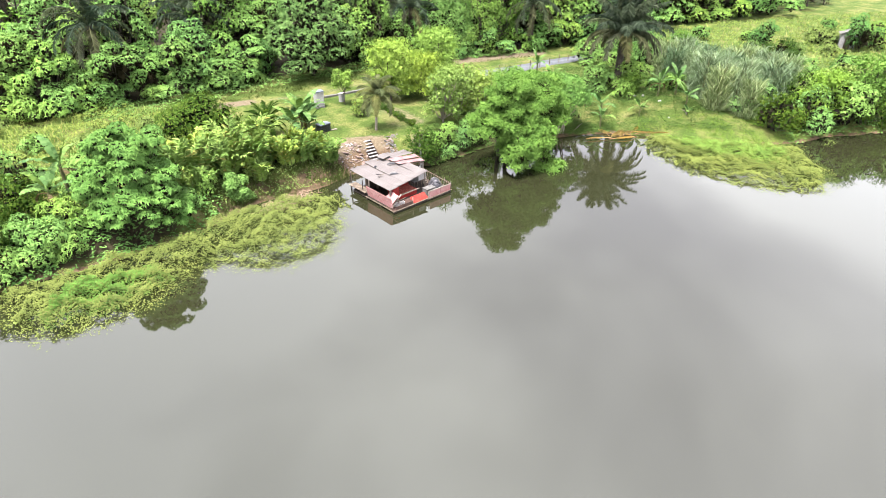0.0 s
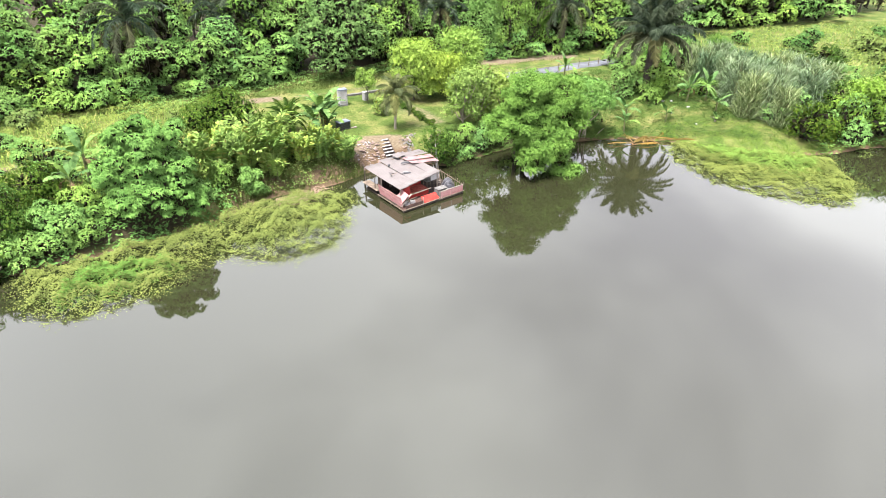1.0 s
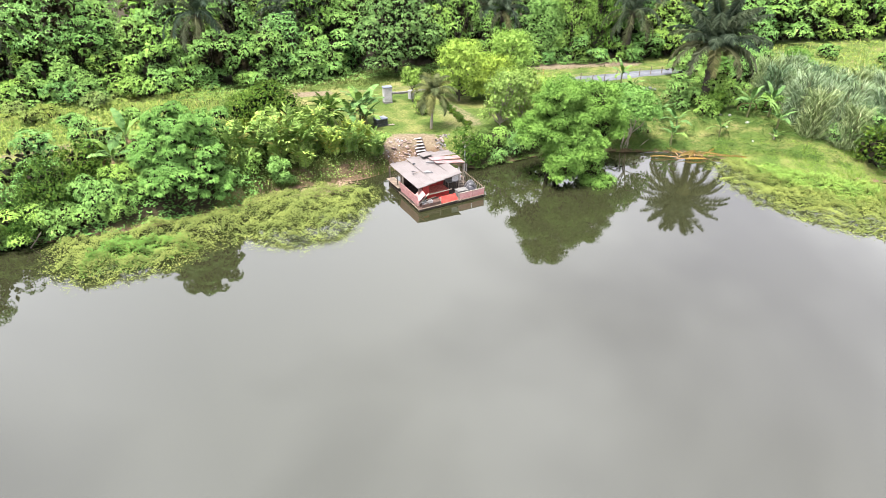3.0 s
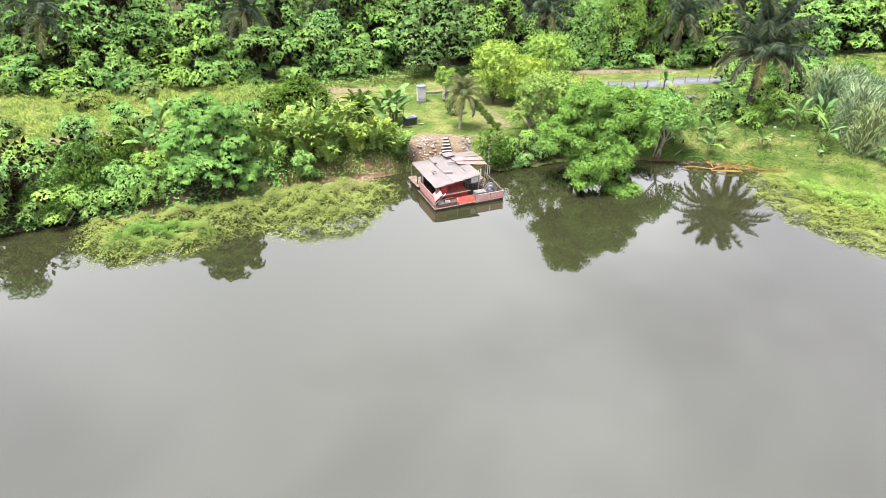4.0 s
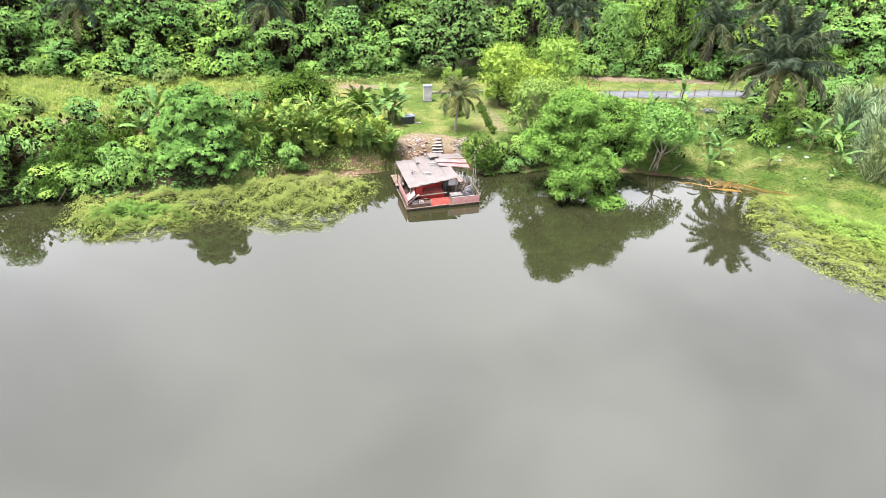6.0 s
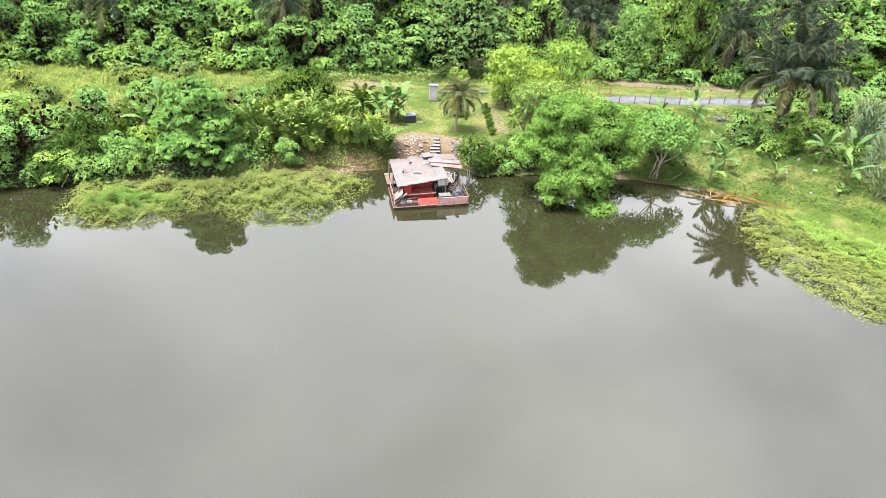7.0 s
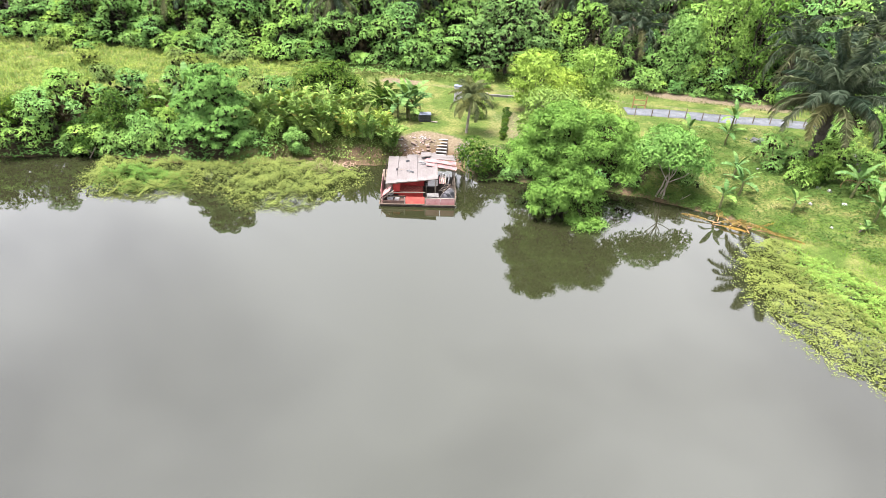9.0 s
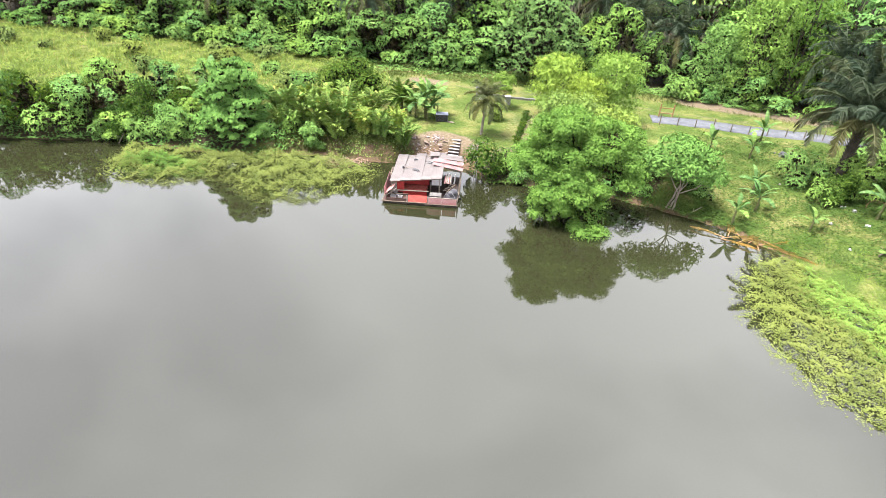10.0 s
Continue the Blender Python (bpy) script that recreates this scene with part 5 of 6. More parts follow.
floating_mat("floating_plants", "mat of yellow-green floating water plants", MAT_LEFT, 100000, 301, 0.15, 1.1, "float", 0.12, flat=0.28)
floating_mat("floating_plants", "broad mat of floating water plants before the lawn", MAT_RIGHT, 90000, 302, 0.17, 0.7, "float", 0.12, flat=0.2)
floating_mat("floating_grass", "tall bright grass growing on the floating mat", [(-24, 1.8), (-20, 1.4), (-16.5, 2.6), (-17, 5), (-22, 6), (-24.6, 4)], 26000, 303, 0.17, 1.25, "floatgrass", 0.2, 0.8, 0.4)
LETTUCE = [(43.0, -18.0), (44.4, -18.6), (45.6, -18.0), (44.6, -17.2)]
floating_mat("floating_plants", "small raft of floating water lettuce", LETTUCE, 700, 305, 0.24, 0.12, "float", 0.0, 0.5)
floating_mat("floating_grass", "tall bright grass growing on the floating mat", [(30.4, -8), (32.6, -5.0), (37, -12), (38.4, -16), (35, -17.6), (31.8, -16.0), (30.2, -12)], 36000, 304, 0.18, 0.85, "floatgrass", 0.2, 0.8, 0.36)


# ---- floating hut ----
M["tin"] = rough_mat("weathered_white_tin", (0.100, 0.089, 0.087), (0.124, 0.113, 0.110), 1.1, 0.6, 0.25, 14.0, stain=(0.110, 0.085, 0.078), stain_at=(0.6, 0.82))
M["pink_tin"] = rough_mat("faded_red_tin", (0.190, 0.085, 0.090), (0.225, 0.150, 0.145), 1.4, 0.6, 0.25, 14.0, stain=(0.130, 0.045, 0.040), stain_at=(0.56, 0.72))
M["pink_ply"] = rough_mat("faded_pink_boards", (0.290, 0.125, 0.122), (0.350, 0.205, 0.198), 1.7, 0.7, 0.3, 20.0, stain=(0.100, 0.040, 0.035), stain_at=(0.58, 0.74))
M["red"] = rough_mat("red_painted_boards", (0.200, 0.012, 0.012), (0.290, 0.025, 0.020), 2.2, 0.6, 0.3, 20.0, stain=(0.090, 0.010, 0.010), stain_at=(0.6, 0.8))
M["orange"] = rough_mat("orange_red_matting", (0.190, 0.013, 0.010), (0.260, 0.032, 0.020), 3.0, 0.75, 0.4, 24.0, stain=(0.130, 0.015, 0.010), stain_at=(0.55, 0.75))
M["carpet"] = rough_mat("mottled_red_carpet", (0.150, 0.012, 0.012), (0.360, 0.110, 0.080), 9.0, 0.9, 0.6, 30.0)
M["darkwood"] = rough_mat("dark_wet_wood", (0.012, 0.009, 0.008), (0.040, 0.028, 0.022), 2.0, 0.75, 0.5, 26.0)
M["deckwood"] = rough_mat("brown_deck_planks", (0.035, 0.020, 0.016), (0.085, 0.050, 0.040), 2.0, 0.8, 0.5, 26.0)
M["pale_wood"] = rough_mat("bleached_timber", (0.130, 0.108, 0.085), (0.210, 0.185, 0.160), 2.2, 0.8, 0.4, 26.0, stain=(0.080, 0.060, 0.045), stain_at=(0.6, 0.8))
M["tarp"] = rough_mat("dark_grey_tarpaulin", (0.020, 0.020, 0.025), (0.060, 0.060, 0.070), 2.5, 0.45, 0.5, 10.0, spec=0.5)
M["black"] = rough_mat("black_plastic", (0.012, 0.013, 0.016), (0.03, 0.032, 0.038), 4.0, 0.4, 0.1, 30.0, spec=0.5)
M["bluegrey"] = rough_mat("blue_grey_lid", (0.08, 0.095, 0.13), (0.15, 0.17, 0.22), 3.0, 0.5, 0.1, 20.0)
M["white"] = rough_mat("dirty_white_paint", (0.25, 0.247, 0.247), (0.34, 0.335, 0.335), 2.0, 0.6, 0.15, 20.0, stain=(0.110, 0.095, 0.085), stain_at=(0.62, 0.8))
M["concrete"] = rough_mat("weathered_concrete", (0.075, 0.073, 0.070), (0.155, 0.150, 0.145), 2.0, 0.9, 0.5, 24.0, stain=(0.040, 0.042, 0.030), stain_at=(0.58, 0.78))
M["rubble"] = rough_mat("pinkish_rubble", (0.120, 0.080, 0.066), (0.230, 0.180, 0.160), 2.0, 0.95, 0.6, 20.0, stain=(0.060, 0.040, 0.032), stain_at=(0.56, 0.76))
M["asphalt"] = rough_mat("pale_blue_grey_paving", (0.066, 0.073, 0.085), (0.108, 0.117, 0.130), 1.2, 0.9, 0.3, 18.0)
M["tan"] = rough_mat("tan_timber", (0.190, 0.100, 0.045), (0.280, 0.170, 0.085), 2.5, 0.8, 0.3, 24.0)
M["orange_leaf"] = leaf_mat("fallen_orange_frond", (0.30, 0.17, 0.05), (0.46, 0.31, 0.10), (0.60, 0.46, 0.22), 0.15)


def pole_bm(a, b, r=0.04, r2=None, sides=7):
    """A round, slightly crooked pole from a to b, closed at both ends."""
    bm = bmesh.new()
    rr = r if r2 is None else r2
    mid = (Vector(a) + Vector(b)) / 2 + Vector((r * 0.4, -r * 0.3, 0))
    V, F = tube([a, mid, b], [r, (r + rr) / 2, rr], sides)
    vs = [bm.verts.new(v) for v in V]
    for f in F:
        bm.faces.new([vs[i] for i in f])
    bm.faces.new(vs[:sides][::-1])
    bm.faces.new(vs[-sides:])
    return bm


def sheet_mesh(name, w, l, mat, amp=0.006, wave=0.16, sag=0.05, ragged=0.0, seed=0, thick=0.012):
    """A corrugated sheet, w along x, l along y, origin at its low corner, with thickness and a slack sag."""
    rng = np.random.default_rng(seed)
    nx, ny = max(4, int(w / wave * 4)), 7
    xs, ys = np.linspace(0, w, nx + 1), np.linspace(0, l, ny)
    X, Y = np.meshgrid(xs, ys)
    Y = Y + ragged * rng.normal(size=(1, nx + 1)) * (Y / l)
    Z = amp * np.sin(X / wave * 2 * np.pi) - sag * np.sin(np.pi * Y / l) * (0.6 + 0.4 * np.sin(np.pi * X / w)) + 0.012 * np.sin(X * 3.1 + Y * 2.3 + seed)
    top = np.stack([X, Y, Z], -1).reshape(-1, 3)
    V = np.concatenate([top, top - [0, 0, thick]])
    n = nx + 1
    i, j = np.meshgrid(np.arange(ny - 1), np.arange(nx), indexing="ij")
    a = (i * n + j).ravel()
    F = np.stack([a, a + 1, a + n + 1, a + n], 1)
    o = len(top)
    rim = list(range(n)) + [k * n + n - 1 for k in range(1, ny)] + list(range((ny - 1) * n + n - 2, (ny - 1) * n - 1, -1)) + [k * n for k in range(ny - 2, 0, -1)]
    rim = np.array(rim)
    r2 = np.roll(rim, -1)
    S = np.stack([rim, r2, r2 + o, rim + o], 1)[:, ::-1]
    return np_mesh(name, V, np.concatenate([F, F[:, ::-1] + o, S]), mat)


def floating_hut():
    rng = np.random.default_rng(3)
    t = thing("floating_hut", "derelict floating hut with white tin roof and red boards", "houseboat", (0, 0, 0))
    # pontoon: dark beams, float drums, planks
    for y in (0.12, 1.9, 3.8, 5.7):
        part("beam", box_bm((6.3, 0.16, 0.2), (3.1, y, 0.05), 0.02), M["darkwood"], t)
    for x in (0.1, 2.1, 4.1, 6.1):
        part("bearer", box_bm((0.16, 5.9, 0.14), (x, 2.9, 0.12), 0.02), M["darkwood"], t)
    for x in (0.9, 2.6, 4.4, 5.6):
        for y in (0.9, 3.0, 5.0):
            d = mesh_part("float_drum", bm_mesh("float_drum", pole_bm((x - 0.42, y, -0.14), (x + 0.42, y, -0.14), 0.27, sides=12), M["black"]), t)
    plank = bm_mesh("plank", box_bm((6.2, 0.19, 0.035), (0, 0, 0), 0.006), M["deckwood"])
    wet = bm_mesh("plank", box_bm((6.2, 0.19, 0.035), (0, 0, 0), 0.006), M["darkwood"])
    for i in range(29):
        y = 0.1 + i * 0.2
        mesh_part("plank", plank if i < 6 else wet, t, pose(3.1 + rng.uniform(-0.03, 0.03), y, 0.215 + rng.uniform(-0.005, 0.005), 0, 0, rng.uniform(-0.3, 0.3)))
    # pale timbers along the front and sides
    for a, b, r in (((-0.15, -0.06, 0.22), (3.7, -0.03, 0.27), 0.055), ((3.5, -0.05, 0.2), (6.3, -0.02, 0.24), 0.05), ((0.25, 0.75, 0.5), (2.0, 1.0, 0.5), 0.04), ((1.0, 1.45, 0.66), (3.5, 1.45, 0.66), 0.045),
                    ((6.25, 0.0, 0.75), (6.4, 4.8, 1.0), 0.04), ((-0.1, 0.0, 0.22), (-0.05, 3.9, 0.22), 0.05)):
        part("rail", pole_bm(a, b, r * 0.75), M["wood"], t)
    # posts
    for x, y, h in ((0.5, 1.15, 1.55), (0.38, 3.9, 1.55), (0.36, 6.6, 1.53), (2.5, 6.5, 1.75), (4.6, 1.6, 1.92), (4.5, 4.2, 1.9), (4.5, 6.4, 1.95), (6.35, 3.85, 1.62), (6.35, 6.3, 1.9), (2.4, 2.9, 1.7)):
        part("post", box_bm((0.09, 0.09, h + 0.2), (x, y, h / 2 - 0.1), 0.012), M["pale_wood"], t)
    for x, y, h in ((0.12, 6.4, 1.5), (0.08, 4.6, 1.45)):
        part("post", pole_bm((x, y, -0.8), (x + 0.1, y, h), 0.04), M["darkwood"], t)
    for a, b in (((0.45, 1.15, 1.5), (4.65, 1.55, 1.88)), ((0.36, 6.6, 1.47), (4.6, 6.5, 1.9)), ((4.55, 4.3, 1.84), (6.45, 3.9, 1.54)), ((4.55, 6.4, 1.86), (6.4, 6.3, 1.86)), ((0.38, 3.9, 1.5), (4.5, 4.1, 1.83))):
        part("roof_beam", pole_bm(a, b, 0.05), M["wood"], t)
    # main roof: two courses of tin sheets that climb towards the middle of the hut
    for r_, (y0, ln) in enumerate(((1.02, 5.75),)):
        for i in range(5):
            w = 0.93
            x = 0.36 + i * 0.875
            me = sheet_mesh("roof_sheet", w, ln + rng.uniform(-0.06, 0.05), M["tin"], seed=i + 5 * r_, sag=0.05, ragged=0.06)
            front = 0.09 * (x - 0.36)
            mesh_part("roof_sheet", me, t, Matrix.Translation((x, y0 + 0.095 * (x - 0.36) * (1 - r_), 1.585 + front + 0.03 * r_ + 0.008 * (i % 2))) @ Euler((0.012 * (-1) ** i + 0.01 * i * r_, -0.09 + rng.uniform(-0.006, 0.006), rng.uniform(-0.012, 0.012))).to_matrix().to_4x4())
    # faded red sheets on the other side of the ridge
    for i, (x, y, w, l, z, rx, ry, rz, mt) in enumerate(((3.75, 4.05, 2.75, 0.9, 2.07, -0.02, 0.10, -0.13, "pink_tin"), (3.7, 4.75, 2.8, 0.85, 2.12, -0.02, 0.07, -0.10, "pink_tin"), (4.2, 5.5, 2.3, 0.6, 2.08, 0.03, 0.04, -0.02, "tin"), (4.3, 6.15, 2.15, 0.5, 2.05, 0.0, 0.03, 0.02, "tin"), (3.4, 5.9, 0.9, 0.95, 2.08, 0.03, -0.05, 0.06, "tin"))):
        mesh_part("roof_sheet", sheet_mesh("roof_sheet", w, l, M[mt], seed=40 + i, sag=0.03, ragged=0.04), t, Matrix.Translation((x, y, z)) @ Euler((rx, ry, rz)).to_matrix().to_4x4(), "faded red roofing sheet" if mt == "pink_tin" else "")
    # torn black flaps standing up from holes in the tin
    for x, y, s, a in ((2.2, 5.3, 0.4, 0.5), (1.5, 3.9, 0.6, 2.2), (1.3, 3.6, 0.35, 1.2), (2.4, 3.0, 0.8, -0.5), (3.5, 4.7, 0.9, -0.4)):
        bm = bmesh.new()
        vs = [bm.verts.new(v) for v in ((-s / 2, 0, 0), (s / 2, 0.03, 0), (s * 0.35, 0.10, 0.10), (-s * 0.2, 0.16, 0.13), (-s * 0.5, 0.08, 0.05))]
        bm.faces.new(vs)
        bmesh.ops.solidify(bm, geom=bm.faces[:], thickness=0.012)
        part("torn_flap", bm, M["black"], t, "torn dark flap of roofing", Matrix.Translation((x, y, 1.645 + 0.09 * (x - 0.36))) @ Euler((0, 0, a)).to_matrix().to_4x4())
    # faded pink side boards along the shore-side edge
    for i, (y, l) in enumerate(((0.35, 1.75), (2.12, 1.7))):
        for k in range(3):
            part("side_board", box_bm((0.025, l, 0.31), (0, 0, 0), 0.005), M["pink_ply"], t, "", pose(0.02 - 0.05 * k + 0.10, y + l / 2, 0.42 + 0.315 * k, 0, -8 - 2 * k, rng.uniform(-0.6, 0.6)))
    part("side_platform", box_bm((0.75, 2.4, 0.04), (0.25, 5.1, 0.55), 0.008), M["wood"], t)
    part("leaning_board", box_bm((0.03, 1.25, 0.95), (0, 0, 0), 0.006), M["pink_ply"], t, "leaning pink plywood board", pose(0.45, 0.95, 0.95, 0, 48, -8))
    part("leaning_board", box_bm((0.03, 0.16, 1.35), (0, 0, 0), 0.006), M["pale_wood"], t, "leaning pale plank", pose(0.55, 0.42, 0.82, 0, 50, 0))
    # front wall panels
    for x in (3.78, 5.0):
        p = part("front_panel", box_bm((1.17, 0.05, 0.58), (0, 0, 0), 0.012), M["pink_ply"], t, "", pose(x + 0.58, 0.02, 0.52, 3, 0, 0.4))
        part("panel_rim", box_bm((1.2, 0.08, 0.05), (0, 0, 0.31), 0.01), M["pale_wood"], p)
    for i in range(17):
        y = 0.12 + i * 0.28
        part("side_stick", pole_bm((6.2, y, 0.2), (6.28 + rng.uniform(-0.04, 0.1), y + rng.uniform(-0.08, 0.08), 0.85 + 0.02 * i + rng.uniform(-0.1, 0.2)), 0.022), M["wood" if i % 3 else "pale_wood"], t)
    # red corner: mat, bench, boards
    part("red_panel", box_bm((1.58, 0.035, 0.66), (0, 0, 0), 0.008), M["orange"], t, "orange-red board leaning back", pose(2.86, 0.32, 0.44, -54, 0, 0))
    part("front_board", box_bm((1.75, 0.04, 0.26), (1.08, 0.05, 0.40), 0.008), M["deckwood"], t, "low brown front board")
    part("front_rail", pole_bm((0.35, 1.12, 0.72), (3.72, 1.30, 0.72), 0.045), M["pale_wood"], t)
    for x in (1.98, 3.72):
        part("front_post", box_bm((0.07, 0.07, 0.62), (x, 0.06, 0.5), 0.01), M["pale_wood"], t)
    mesh_part("red_curtain", sheet_mesh("red_curtain", 0.62, 0.85, M["red"], amp=0.03, wave=0.2, sag=0.02, seed=77), t, Matrix.Translation((0.98, 1.33, 0.68)) @ Euler((1.5, 0, 0)).to_matrix().to_4x4(), "hanging red cloth")
    # stacked boards and a low grey locker in the open bay
    part("locker", box_bm((0.95, 0.6, 0.5), (4.35, 0.75, 0.5), 0.02), M["concrete"], t, "grey wooden locker")
    part("locker_lid", box_bm((1.0, 0.66, 0.04), (4.35, 0.75, 0.77), 0.01), M["concrete"], t)
    part("hanging_sheet", box_bm((0.85, 0.03, 0.55), (4.35, 1.62, 1.5), 0.005), M["white"], t, "pale sheet hung under the eave")
    for k in range(4):
        part("stacked_board", box_bm((0.12, 1.9, 0.03), (5.0 + 0.16 * k, 3.4, 1.05 + 0.03 * (k % 2)), 0.005), M["pale_wood" if k % 2 else "pink_ply"], t)
    part("bench_top", box_bm((2.1, 1.15, 0.05), (2.5, 2.05, 0.68), 0.01), M["carpet"], t, "bench covered with mottled red carpet")
    part("bench_front", box_bm((2.1, 0.04, 0.42), (2.5, 1.46, 0.44), 0.008), M["red"], t)
    part("back_board", box_bm((2.3, 0.04, 0.62), (2.5, 2.68, 0.98), 0.008), M["red"], t)
    part("end_board", box_bm((0.52, 0.05, 0.95), (1.2, 1.6, 0.85), 0.01), M["red"], t)
    part("end_board", box_bm((0.05, 1.1, 0.85), (1.42, 2.1, 0.8), 0.01), M["red"], t)
    part("shelf", box_bm((1.9, 0.35, 0.04), (2.9, 2.5, 1.38), 0.008), M["wood"], t)
    # inner back wall of dark boards
    for i in range(14):
        part("wall_board", box_bm((0.27, 0.03, 1.25), (0.55 + i * 0.285, 4.5, 0.85), 0.006), M["darkwood" if i % 4 else "wood"], t)
    # ladder and hanging sheets in the open bay
    lad = part("ladder", pole_bm((4.9, 2.1, 0.5), (5.6, 3.2, 0.75), 0.03), M["wood"], t)
    part("ladder_rail", pole_bm((5.25, 1.95, 0.5), (5.95, 3.05, 0.75), 0.03), M["wood"], lad)
    for k in range(5):
        f = 0.1 + 0.2 * k
        part("rung", pole_bm((4.9 + 0.7 * f, 2.1 + 1.1 * f, 0.51 + 0.25 * f), (5.25 + 0.7 * f, 1.95 + 1.1 * f, 0.51 + 0.25 * f), 0.022), M["pale_wood"], lad)
    part("table_top", box_bm((0.9, 0.7, 0.04), (4.2, 2.3, 1.0), 0.008), M["concrete"], t, "grey board table top")
    for dx, dy in ((-0.38, -0.28), (0.38, -0.28), (-0.38, 0.28), (0.38, 0.28)):
        part("table_leg", box_bm((0.05, 0.05, 0.78), (4.2 + dx, 2.3 + dy, 0.6), 0.008), M["wood"], t)
    for x, y, h, ln in ((5.25, 3.6, 0.5, 1.0), (5.5, 3.55, 0.55, 0.85), (5.05, 3.7, 0.7, 0.8), (5.8, 3.7, 0.5, 0.9)):
        part("hanging_pole", pole_bm((x, y, h), (x + 0.05, y + 0.05, h + ln), 0.06), M["white"], t, "whitish upright pipe")
    return t


floating_hut()


def crate(x, y, z, s, rz, mat="white"):
    t = thing("crate", "whitish plastic crate on the hut deck", "crate", (x, y, z), rz, "crates on the deck")
    part("bottom", box_bm((s, s * 0.7, 0.03), (0, 0, 0.02), 0.006), M[mat], t)
    for sx in (-1, 1):
        part("side", box_bm((0.025, s * 0.7, s * 0.55), (sx * s / 2, 0, s * 0.28), 0.006), M[mat], t)
        part("side", box_bm((s, 0.025, s * 0.55), (0, sx * s * 0.35, s * 0.28), 0.006), M[mat], t)


for c in ((4.98, 0.6, 0.23, 0.42, 25), (0.75, 0.6, 0.23, 0.42, 30), (1.35, 0.7, 0.23, 0.36, -12)):
    crate(*c)


def tarp_heap():
    """A drum-shaped load under a slack dark tarpaulin."""
    t = thing("covered_drum", "dark grey tarpaulin draped over a round drum", "tarpaulin", (5.72, 1.45, 0.235), 62)
    nu, nv = 22, 11
    V = []
    for i in range(nu):
        f = i / (nu - 1)
        x = (f - 0.5) * 1.45
        end = math.sqrt(max(0.0, 1 - (abs(f - 0.5) * 2) ** 6))
        for j in range(nv):
            a = math.pi * j / (nv - 1)
            r = (0.42 + 0.025 * math.sin(9 * f + 3 * a) + 0.02 * math.sin(23 * f)) * (0.45 + 0.55 * end)
            flare = 1 + 0.28 * (1 - math.sin(a)) ** 2
            V.append((x, -math.cos(a) * r * flare, math.sin(a) * r * 1.55 * (0.5 + 0.5 * end)))
    i, j = np.meshgrid(np.arange(nu - 1), np.arange(nv - 1), indexing="ij")
    a = (i * nv + j).ravel()
    me = np_mesh("tarpaulin", V, np.stack([a, a + nv, a + nv + 1, a + 1], 1), M["tarp"], True)
    mesh_part("tarpaulin", me, t)
    part("drum", pole_bm((-0.6, 0, 0.33), (0.6, 0, 0.33), 0.3, sides=14), M["black"], t)
    for x in (-0.35, 0.35):
        V, F = tube([(x, -math.cos(q) * 0.47 * (1 + 0.28 * (1 - math.sin(q)) ** 2), math.sin(q) * 0.69 + 0.01) for q in np.linspace(0.05, math.pi - 0.05, 12)], [0.012] * 12, 5)
        mesh_part("rope", np_mesh("rope", V, F, M["white"]), t)


tarp_heap()


def pole_thing(name, label, cat, a, b, r, mat, group=""):
    t = thing(name, label, cat, a, 0, group)
    part("shaft", pole_bm((0, 0, 0), Vector(b) - Vector(a), r, r * 0.8), M[mat], t)
    part("tip", pole_bm(Vector(b) - Vector(a), (Vector(b) - Vector(a)) * 1.03, r * 0.82, r * 0.5), M[mat], t)


pole_thing("mooring_pole", "whitish leaning mooring pole in the water", "pole", (7.45, 5.5, -0.9), (7.62, 5.75, 2.35), 0.055, "white", "mooring poles")
pole_thing("mooring_pole", "whitish leaning mooring pole in the water", "pole", (7.75, 5.5, -0.9), (7.72, 5.8, 2.0), 0.05, "white", "mooring poles")


# ---- yard: steps, box, cabinet, walls ----
def steps():
    t = thing("steps", "steep timber steps with pale treads down the bank", "steps", (5.52, 11.5, 1.68), -6)
    n, rise, run = 8, 0.215, 0.29
    for k in range(n):
        part("tread", box_bm((1.02, 0.22, 0.05), (0, -k * run, -k * rise + 0.02), 0.012), M["white"], t)
        part("riser", box_bm((0.98, 0.025, rise - 0.03), (0, -k * run - 0.13, -k * rise - 0.09), 0.004), M["darkwood"], t)
    for sx in (-1, 1):
        part("stringer", box_bm((0.07, 2.75, 0.22), (0, 0, 0), 0.01), M["darkwood"], t, "", Matrix.Translation((sx * 0.53, -1.02, -0.82)) @ Euler((math.atan2(rise, run), 0, 0)).to_matrix().to_4x4())


steps()


def black_bin():
    t = thing("storage_bin", "black slatted plastic bin with blue-grey lid on lawn", "bin", (3.75, 16.2, gz(3.75, 16.2)), 6)
    part("body", box_bm((1.2, 0.8, 0.72), (0, 0, 0.38), 0.04), M["black"], t)
    for k in range(4):
        part("band", box_bm((1.26, 0.86, 0.07), (0, 0, 0.12 + 0.19 * k), 0.015), M["black"], t)
    part("lid", box_bm((1.34, 0.94, 0.09), (0, 0, 0.8), 0.03), M["bluegrey"], t, "blue-grey lid")
    part("handle", box_bm((0.3, 0.05, 0.04), (0, -0.49, 0.78), 0.01), M["black"], t)
    b = thing("board", "pale plank lying on the lawn", "board", (4.75, 15.9, gz(4.75, 15.9)), -10)
    part("plank", box_bm((0.75, 0.3, 0.04), (0, 0, 0.06), 0.006), M["pale_wood"], b)
    part("cleat", box_bm((0.06, 0.34, 0.03), (0.2, 0, 0.095), 0.004), M["pale_wood"], b)


black_bin()


